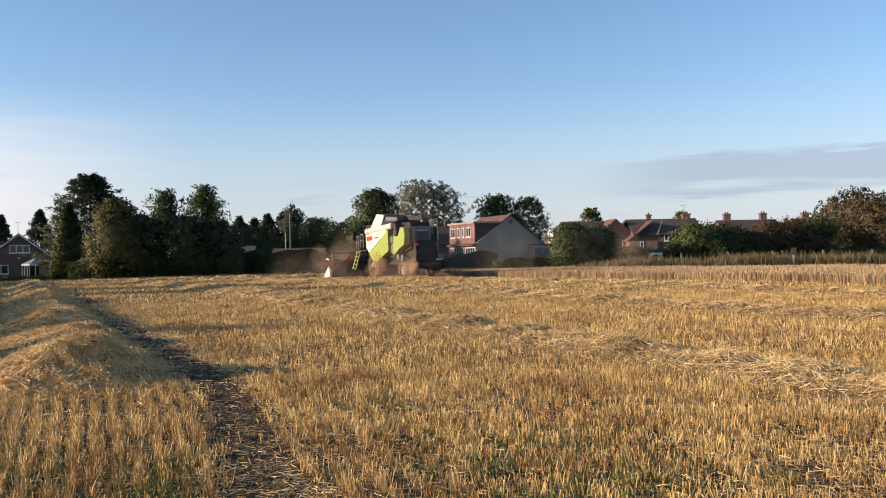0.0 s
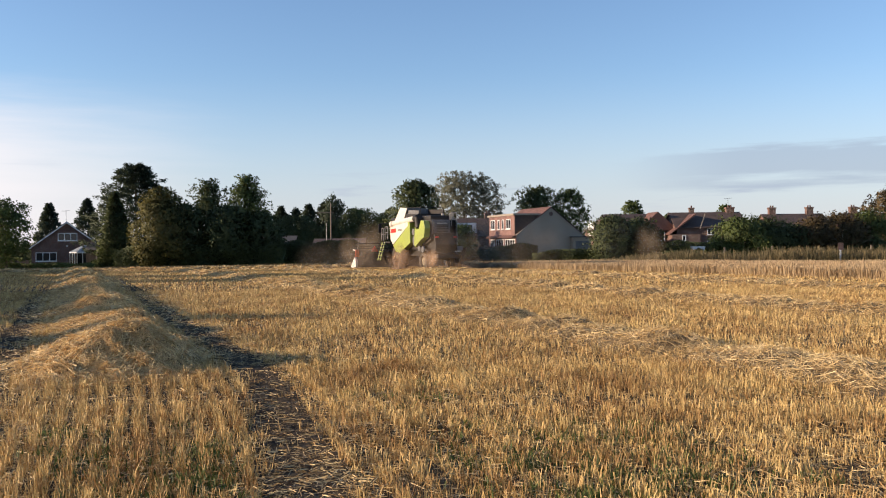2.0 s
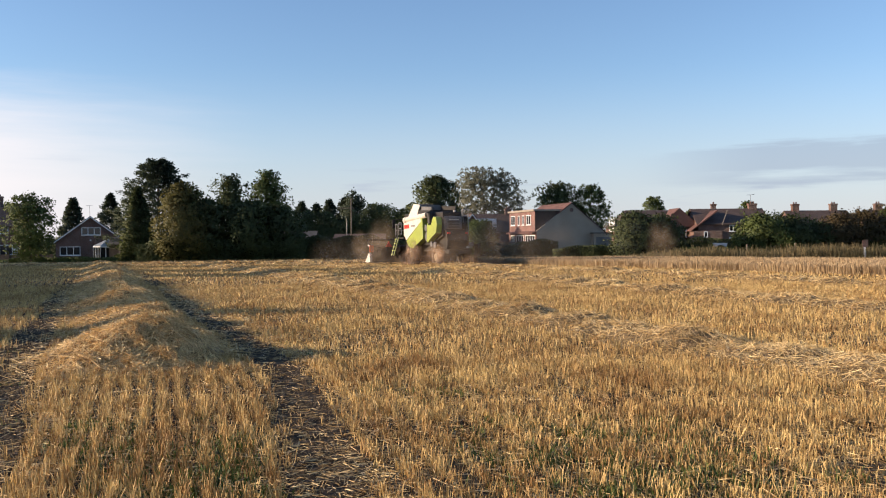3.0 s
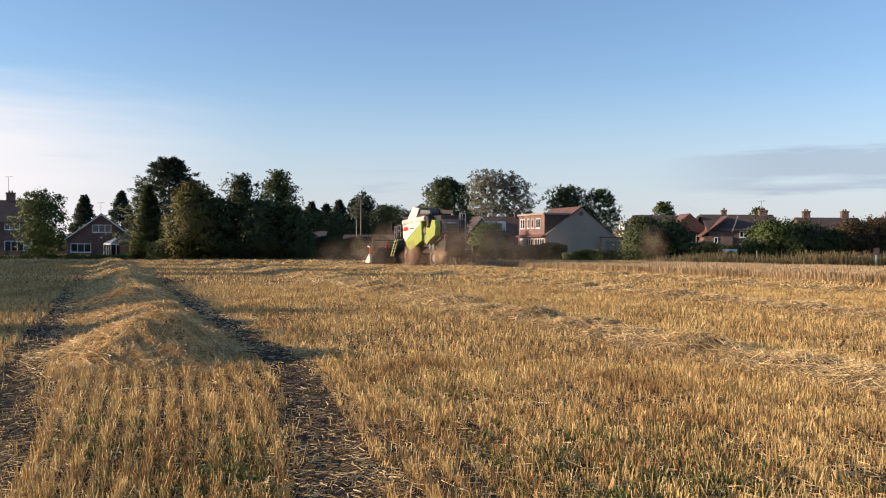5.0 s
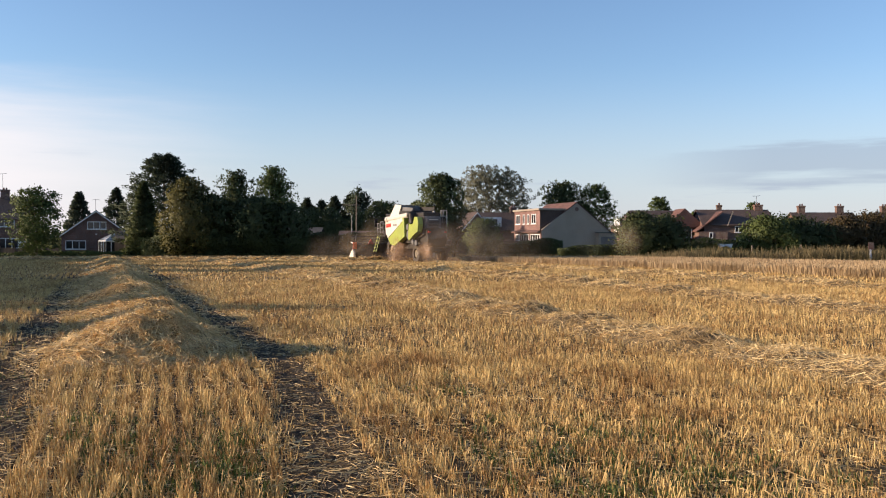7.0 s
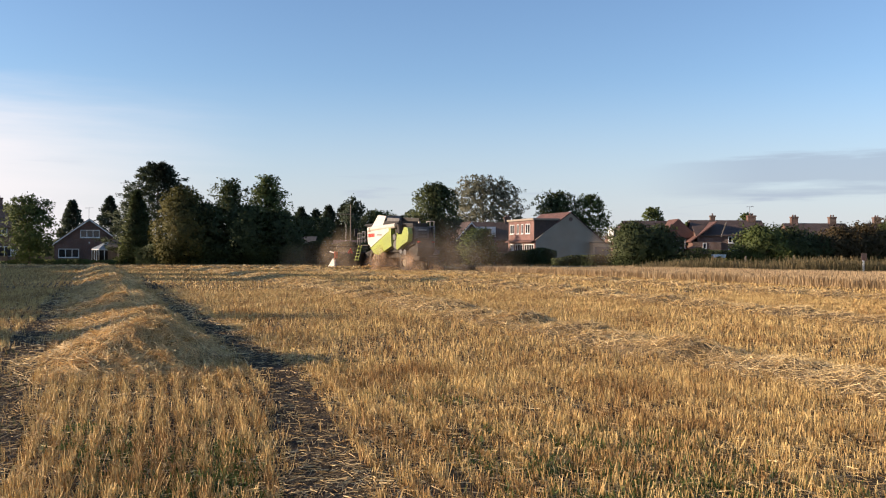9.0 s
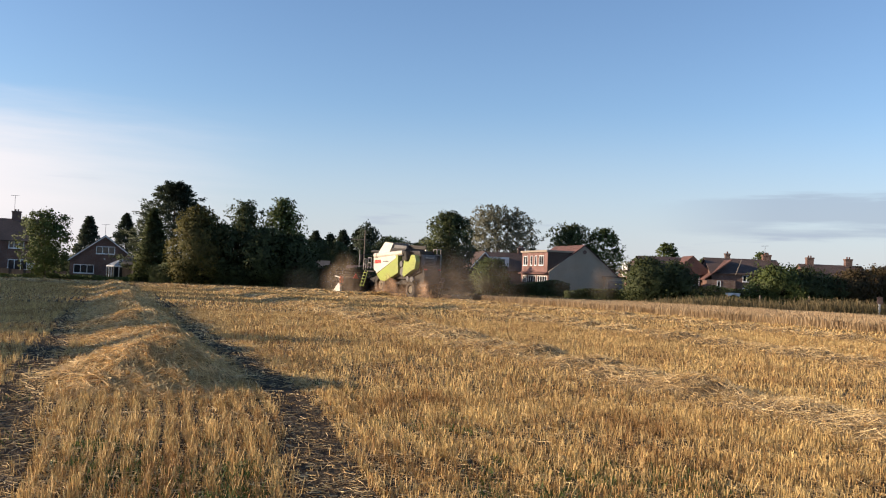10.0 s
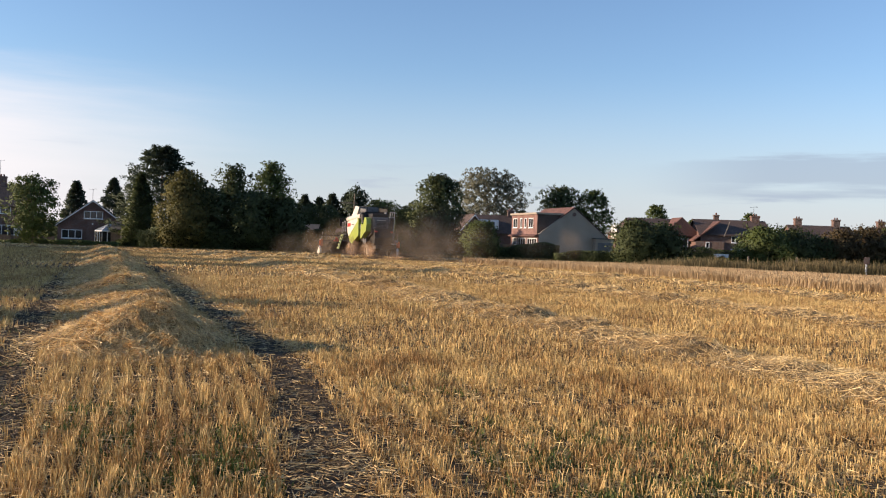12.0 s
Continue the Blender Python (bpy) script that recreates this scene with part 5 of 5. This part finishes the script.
def harvester():
    t = empty("combine_harvester", Matrix.Identity(4), "lime green and cream combine harvester cutting wheat in dust", "combine harvester")
    # core
    part("chassis", B(-0.9, 0.55, -5.0, 1.2, 0.75, 1.35, bevel=0.05), MDARK, t)
    part("threshing_body", prism([(0.5, 1.3), (0.5, 3.0), (-5.2, 3.0), (-5.2, 1.75), (-3.0, 1.15)], "x", -1.20, 0.50, bevel=0.04), MDARK, t, "dark dusty machine body")
    # side panels, left and right
    for sx, lab in ((-1, "cream upper side panel"), (1, "cream upper side panel")):
        x0, x1 = (0.57, 0.65) if sx > 0 else (-1.60, -1.22)
        part("side_panel", prism([(1.0, 2.92), (-2.25, 2.98), (-2.42, 2.74), (0.45, 1.50), (0.9, 1.85)], "x", x0, x1, bevel=0.03), CREAM, t, lab)
        part("lower_side_panel", prism([(0.43, 1.465), (-2.45, 2.71), (-2.28, 2.98), (-2.65, 2.98), (-2.75, 1.62), (-0.85, 0.95), (-0.1, 1.05)], "x", x0, x1, bevel=0.03), LIME, t, "lime green lower side panel")
        part("rear_side_panel", prism([(-3.55, 2.62), (-3.75, 2.45), (-4.25, 2.45), (-4.55, 3.0), (-5.05, 2.95), (-5.2, 2.5), (-5.05, 1.95), (-4.3, 1.72), (-3.6, 1.35), (-3.4, 1.5)], "x", x0, x1, bevel=0.03), LIME, t, "lime green rear side panel")
        part("panel_backing", B(*((-1.30, -1.21) if sx < 0 else (0.505, 0.565)), -3.4, -2.8, 1.7, 2.9), MDARK, t)
    # lettering as plain bars
    bm = bmesh.new()
    for i in range(5):
        y0 = 0.80 - i * 0.205
        box(bm, -1.615, -1.603, y0 - 0.165, y0, 2.28 + 0.01 * i, 2.55 + 0.01 * i, bevel=0.004)
    part("red_marking", bm, RED, t, "row of red bars")
    bm = bmesh.new()
    for i in range(4):
        y0 = -0.55 - i * 0.2
        box(bm, -1.615, -1.603, y0 - 0.15, y0, 2.42, 2.51)
    part("grey_marking", bm, MGREY, t, "row of small grey bars")
    # grain tank
    part("grain_tank", prism([(0.5, 3.0), (-3.3, 3.0), (-3.15, 3.45), (0.3, 3.55)], "x", -1.25, 0.66, bevel=0.03), MDARK, t, "dark grain tank extension")
    bm = prism([(0.95, 2.95), (-0.75, 2.95), (-1.30, 3.88), (-0.05, 3.98)], "x", -0.03, 0.03, bevel=0.012)
    part("tank_flap", bm, CREAM, t, "cream raised tank flap", m=pose(-1.30, 0, 0, 0, 0, 0) @ Matrix.Translation((0, 0, 3.0)) @ Matrix.Rotation(radians(6), 4, "Y") @ Matrix.Translation((0, 0, -3.0)))
    bm = prism([(-0.45, 3.35), (-3.0, 3.35), (-3.1, 3.66), (-0.7, 3.80)], "x", -1.12, -1.07)
    part("tank_cover", bm, MGREY, t, "dark folding tank cover")
    part("tank_cover", prism([(-1.12, 3.40), (0.62, 3.40), (0.52, 3.90), (-1.05, 3.95)], "y", -0.60, -0.55), MGREY, t, "dark raised front tank cover")
    part("engine_deck", B(-1.08, 0.20, -4.9, -3.5, 3.0, 3.30, bevel=0.06), MDARK, t, "dark dusty engine deck")
    part("tank_cover", prism([(-0.4, 3.45), (-3.0, 3.35), (-3.1, 3.72), (-0.5, 3.84)], "x", 0.56, 0.61), MDARK, t, "dark folding tank cover")
    rail(t, [(-1.1, -1.1, 3.9), (-1.05, -3.2, 3.85), (0.56, -3.2, 3.85)], [(-1.05, -2.2, 3.86), (-1.05, -3.2, 3.85), (0.56, -3.2, 3.85)], 0.018, MDARK)
    # unloading auger
    bm = tube(bmesh.new(), (-1.52, 0.62, 2.90), (-1.46, -3.35, 3.14), 0.185, 0.185, 20)
    au = part("unloading_auger", bm, CREAM, t, "long cream unloading tube")
    bm = tube(bmesh.new(), (-1.46, -3.30, 3.14), (-1.45, -3.62, 3.15), 0.215, 0.215, 18)
    tube(bm, (-1.45, -3.62, 3.22), (-1.45, -3.80, 2.55), 0.20, 0.17, 14)
    part("spout", bm, MDARK, au, "black rubber spout")
    part("elbow", tube(bmesh.new(), (-1.52, 0.40, 2.91), (-1.52, 0.78, 2.88), 0.22, 0.22, 16), CREAM, au)
    # engine hood and rear
    part("engine_hood", B(-1.14, 0.12, -5.25, -3.35, 2.10, 3.02, bevel=0.10), MGREY, t, "dark grey engine hood")
    part("rear_panel", B(-1.02, 0.04, -5.30, -5.252, 2.2, 2.86, bevel=0.01), MGREY, t, "grey rear panel")
    bm = bmesh.new()
    for i in range(5):
        box(bm, -0.85, -0.1, -5.335, -5.302, 2.26 + i * 0.1, 2.30 + i * 0.1)
    part("vent_grille", bm, MDARK, t, "dark vent slats")
    part("rear_marking", B(-0.8, -0.15, -5.315, -5.304, 2.78, 2.82), CREAM, t, "thin pale bar")
    part("straw_hood", prism([(-4.4, 2.2), (-5.3, 2.2), (-5.55, 1.5), (-5.45, 0.95), (-4.8, 0.9), (-4.2, 1.4)], "x", -1.02, 0.42, bevel=0.04), MDARK, t, "dark straw discharge hood")
    part("chaff_spreader", B(-0.95, 0.6, -5.65, -4.9, 0.62, 0.92, bevel=0.05), MDARK, t)
    for x in (-0.9, 0.3):
        part("tail_light", B(x - 0.09, x + 0.09, -5.55, -5.46, 1.90, 2.0, bevel=0.01), RED, t, "small red tail light")
    part("exhaust", tube(bmesh.new(), (0.3, -3.6, 3.05), (0.3, -3.6, 3.45), 0.09, 0.08, 12), STEEL, t)
    # rear steps and rails on the off side
    ladder(t, 0.52, -5.05, 0.95, 3.1, 0.45, STEEL, "rear_ladder", 0.0, 8)
    rail(t, [(0.2, -5.2, 3.45), (0.55, -5.2, 3.45), (0.55, -4.2, 3.45)], [(0.2, -5.2, 3.45), (0.55, -5.2, 3.45), (0.55, -4.7, 3.45), (0.55, -4.2, 3.45)], 0.03, STEEL)
    part("rear_step", B(0.3, 0.75, -5.5, -4.85, 1.02, 1.10), STEEL, t)
    part("lamp_bracket", B(0.42, 0.8, -5.58, -5.50, 1.12, 1.38, bevel=0.03), MGREY, t)
    # cab
    cab = part("cab", prism([(0.55, 1.75), (2.25, 1.75), (2.45, 2.3), (2.3, 3.15), (0.55, 3.15)], "x", -0.85, 0.85, bevel=0.06), MDARK, t, "dark cab")
    part("cab_roof", B(-0.98, 0.98, 0.45, 2.55, 3.15, 3.35, bevel=0.08), MDARK, cab)
    part("cab_glass", prism([(0.75, 1.95), (2.15, 1.95), (2.32, 2.35), (2.18, 3.05), (0.75, 3.05)], "x", -0.875, -0.855), GLASS, cab, "dark side window")
    part("cab_glass", prism([(0.75, 1.95), (2.15, 1.95), (2.32, 2.35), (2.18, 3.05), (0.75, 3.05)], "x", 0.855, 0.875), GLASS, cab, "dark side window")
    for sx in (-1, 1):
        bm = tube(bmesh.new(), (sx * 0.9, 2.4, 3.0), (sx * 1.75, 2.6, 2.95), 0.025, 0.025, 6)
        m = part("mirror_arm", bm, MDARK, t)
        part("mirror", B(sx * 1.75 - 0.13, sx * 1.75 + 0.13, 2.54, 2.62, 2.35, 2.95, bevel=0.03), MDARK, m)
    # operator platform, rails and front ladder
    part("platform", B(-1.75, -0.86, 0.6, 2.1, 1.62, 1.72, bevel=0.01), MDARK, t)
    rail(t, [(-1.72, 1.1, 2.72), (-1.72, 1.6, 2.72)], [(-1.72, 1.1, 2.72), (-1.72, 1.6, 2.72)], 0.03, STEEL)
    rail(t, [(-1.72, 1.95, 2.62), (-1.72, 2.3, 2.62), (-0.95, 2.35, 2.62)], [(-1.72, 1.95, 2.62), (-1.72, 2.3, 2.62)], 0.03, STEEL)
    ladder(t, -1.78, 1.75, 0.45, 1.7, 0.5, LIME, "front_ladder", 0.35, 5)
    # axles and wheels
    part("front_axle", tube(bmesh.new(), (-1.2, 0, 0.85), (0.85, 0, 0.85), 0.16, 0.16, 12), MDARK, t)
    part("rear_axle", tube(bmesh.new(), (-1.05, -4.0, 0.62), (0.75, -4.0, 0.62), 0.1, 0.1, 12), MDARK, t)
    wheels = []
    for wx, rx in ((-1.20, -1.05), (0.85, 0.75)):
        wheels.append((wheel("front_wheel", t, wx, 0.0, 0.86, 0.62, "large front drive wheel"), wx, 0.0, 0.86))
        wheels.append((wheel("rear_wheel", t, rx, -4.0, 0.62, 0.42, "smaller rear steering wheel"), rx, -4.0, 0.62))
    # belts and pulleys seen below the panels
    for y, z, r in ((-3.15, 1.75, 0.32), (-2.95, 2.3, 0.22), (-3.9, 1.25, 0.18), (-4.5, 1.2, 0.2)):
        part("pulley", tube(bmesh.new(), (-1.37, y, z), (-1.47, y, z), r, r, 18), MGREY, t)
    part("drive_guard", B(-1.46, -1.37, -4.35, -3.95, 1.0, 1.3, bevel=0.02), MDARK, t)
    # feeder house and header
    part("feeder_house", prism([(0.9, 0.9), (0.9, 1.6), (3.1, 1.05), (3.1, 0.35)], "x", -0.7, 0.7, bevel=0.03), MDARK, t)
    hd = part("header", prism([(3.1, 0.18), (3.1, 1.15), (3.2, 1.2), (3.3, 0.45), (4.3, 0.15), (4.3, 0.10)], "x", -3.30, 3.30), MDARK, t, "wide grain header table", m=pose(0, 0, -0.18))
    part("top_bar", B(-3.3, 3.3, 3.02, 3.14, 1.1, 1.26, bevel=0.01), MDARK, hd)
    part("auger_roll", tube(bmesh.new(), (-3.2, 3.6, 0.58), (3.2, 3.6, 0.58), 0.25, 0.25, 16), STEEL, hd)
    for sx in (-1, 1):
        d = part("divider", prism([(2.95, 0.18), (2.98, 0.62), (3.2, 0.86), (3.55, 0.60), (4.15, 0.16), (3.6, 0.10)], "x", sx * 3.32 - 0.09, sx * 3.32 + 0.09, bevel=0.03), CREAM, hd, "cream crop divider")
        bm = bmesh.new()
        box(bm, sx * 3.32 - 0.15, sx * 3.32 + 0.15, 2.86, 2.90, 0.86, 1.36, bevel=0.018)
        part("warning_board", bm, ORANGE, d, "orange reflective warning board")
        part("marker_rod", tube(bmesh.new(), (sx * 3.32, 3.0, 1.0), (sx * 3.32 - 0.12 * sx, 2.9, 2.0), 0.02, 0.012, 6), STEEL, d)
    part("warning_triangle", prism([(-2.25, 1.22), (-1.75, 1.22), (-2.0, 1.62)], "y", 2.98, 3.02), RED, hd, "red warning triangle")
    part("reel_arm", tube(bmesh.new(), (-3.1, 3.1, 1.2), (-3.1, 4.4, 1.35), 0.05, 0.05, 8), CREAM, hd)
    part("reel_arm", tube(bmesh.new(), (3.1, 3.1, 1.2), (3.1, 4.4, 1.35), 0.05, 0.05, 8), MDARK, hd)
    reel = new("reel")
    reel.parent = t
    reel.matrix_basis = pose(0, 4.35, 1.07)
    for i in range(6):
        a = 2 * math.pi * i / 6
        y, z = math.cos(a) * 0.55, math.sin(a) * 0.55
        bm = tube(bmesh.new(), (-3.1, y, z), (3.1, y, z), 0.035, 0.035, 6)
        for k in range(24):
            tube(bm, (-3.0 + k * 0.26, y, z), (-3.0 + k * 0.26, y - 0.05, z - 0.22), 0.012, 0.012, 4)
        part("bat", bm, MDARK, reel)
    bm = tube(bmesh.new(), (-3.1, 0, 0), (3.1, 0, 0), 0.07, 0.07, 10)
    for x in (-3.0, 0, 3.0):
        for i in range(6):
            a = 2 * math.pi * i / 6
            tube(bm, (x, 0, 0), (x, math.cos(a) * 0.55, math.sin(a) * 0.55), 0.025, 0.025, 5)
    part("reel_shaft", bm, MDARK, reel)
    part("beacon", tube(bmesh.new(), (-0.7, 0.7, 3.35), (-0.7, 0.7, 3.52), 0.06, 0.05, 10), ORANGE, t, "amber beacon")
    return t, wheels, reel


combine, combine_wheels, combine_reel = harvester()


# ---------------------------------------------------------------- dust
def dust(name, label, n, size, blobs, seed, veil):
    """A drifting cloud built of thin uneven veils. blobs: centre, spread and weight of its billows."""
    r = np.random.default_rng(seed)
    wt = np.array([b[2] for b in blobs], float)
    pick = r.choice(len(blobs), n, p=wt / wt.sum())
    c = np.array([b[0] for b in blobs], float)[pick]
    s = np.array([b[1] for b in blobs], float)[pick]
    p = c + np.clip(r.normal(0, 1, (n, 3)), -1.9, 1.9) * s
    u = np.array([1.0, 0, 0]) + r.normal(0, 0.28, (n, 3)); u /= np.linalg.norm(u, axis=1, keepdims=True)
    t = np.cross(u, np.array([0, 1.0, 0]) + r.normal(0, 0.28, (n, 3))); t /= np.linalg.norm(t, axis=1, keepdims=True)
    rad = size * r.uniform(0.6, 1.4, (n, 1))
    v = np.stack([p - rad * (u + t), p + rad * (u - t), p + rad * (u + t), p - rad * (u - t)], 1)
    ob = raw(name, v.reshape(-1, 3), np.arange(4 * n).reshape(-1, 4), veil)
    uv = ob.data.uv_layers.new(name="veil")
    uv.data.foreach_set("uv", np.tile(np.array([-1, -1, 1, -1, 1, 1, -1, 1], np.float32), n))
    return tagged(ob, label, "dust", kind="stuff")


dust_rear = dust("dust_cloud", "brown dust billowing round the harvester wheels", 20, 0.62,
                 [((-1.5, -1.4, 0.45), (0.5, 0.8, 0.36), 3), ((-1.6, -3.2, 0.5), (0.6, 0.9, 0.42), 4), ((-0.3, -5.6, 0.45), (1.1, 0.8, 0.40), 3), ((-1.6, 0.8, 0.3), (0.6, 0.7, 0.3), 1.0)], 31, DUST)
dust_front = dust("dust_cloud", "thin brown dust rising round the header", 9, 1.40,
                  [((-3.6, 3.2, 0.7), (1.5, 1.3, 0.6), 3), ((-5.0, 4.5, 1.1), (2.0, 1.5, 0.8), 3), ((-2.4, 2.0, 0.5), (1.0, 0.8, 0.5), 1.5)], 32, HAZE)
dust_trail = dust("dust_haze", "wide pale dust haze trailing behind the harvester", 13, 1.80,
                  [((2.5, -4.5, 0.8), (1.6, 1.6, 0.6), 3), ((6.0, -5.0, 1.1), (2.6, 2.0, 0.8), 4), ((11.0, -6.0, 1.4), (3.2, 2.6, 1.0), 3), ((16.0, -6.0, 1.0), (3.5, 2.6, 0.8), 1.5)], 33, HAZE)

COMBINE_ROWS = [  # seconds, x, y, heading
    (0, 1.02, 56.35, 22.3), (0.5, 0.74, 56.92, 22.0), (1, 0.47, 57.49, 21.9), (1.5, 0.21, 58.07, 22.0), (2, -0.07, 58.67, 21.9),
    (2.5, -0.34, 59.28, 21.9), (4.5, -1.19, 61.77, 22.6), (5, -1.41, 62.38, 23.2), (5.5, -1.65, 62.98, 23.9), (6, -1.93, 63.58, 24.1),
    (6.5, -2.21, 64.17, 24.3), (7, -2.48, 64.75, 25.0), (9, -3.54, 66.97, 32.6), (9.5, -3.84, 67.50, 34.4), (10, -4.19, 68.03, 34.5),
    (10.5, -4.56, 68.58, 32.6), (11, -4.92, 69.16, 28.8), (11.5, -5.36, 69.77, 24.5), (12, -5.77, 70.40, 19.3)]


def place_at(t):
    for p, q in zip(COMBINE_ROWS[:-1], COMBINE_ROWS[1:]):
        if t <= q[0]:
            u = (t - p[0]) / (q[0] - p[0])
            return [a + (b - a) * u for a, b in zip(p, q)][1:]
    return COMBINE_ROWS[-1][1:]


def motions():
    walk(combine, [(t, pose(x, y, gz(x, y) + 0.18, 0, 0, h)) for t, x, y, h in COMBINE_ROWS])
    steps = [i * 0.4 for i in range(31)]
    for hub, x, y, r in combine_wheels:
        walk(hub, [(t, pose(x, y, r - 0.18, -math.degrees(1.25 * t / r), 0, 0)) for t in steps])
    walk(combine_reel, [(t, pose(0, 4.35, 1.07, -160 * t, 0, 0)) for t in steps])
    rows_r, rows_f, rows_t = [], [], []
    for t in steps:
        x, y, h = place_at(t)
        rows_r.append((t, pose(x + 0.12 * math.sin(t * 2.1), y, gz(x, y) + 0.05 * math.sin(t * 3.0), 0, 0, h + 4 * math.sin(t * 1.3))))
        rows_f.append((t, pose(x + 0.2 * math.sin(t * 1.1), y, gz(x, y) + 0.1 * math.sin(t * 0.9), 0, 0, h + 4 * math.sin(t * 0.7))))
        rows_t.append((t, pose(x * 0.75 + 0.3, y * 0.8 + 0.2 * 57, gz(x, y) + 0.02 * t, 0, 0, 3 * math.sin(t * 0.4))))
    walk(dust_rear, rows_r)
    walk(dust_front, rows_f)
    walk(dust_trail, rows_t)


motions()
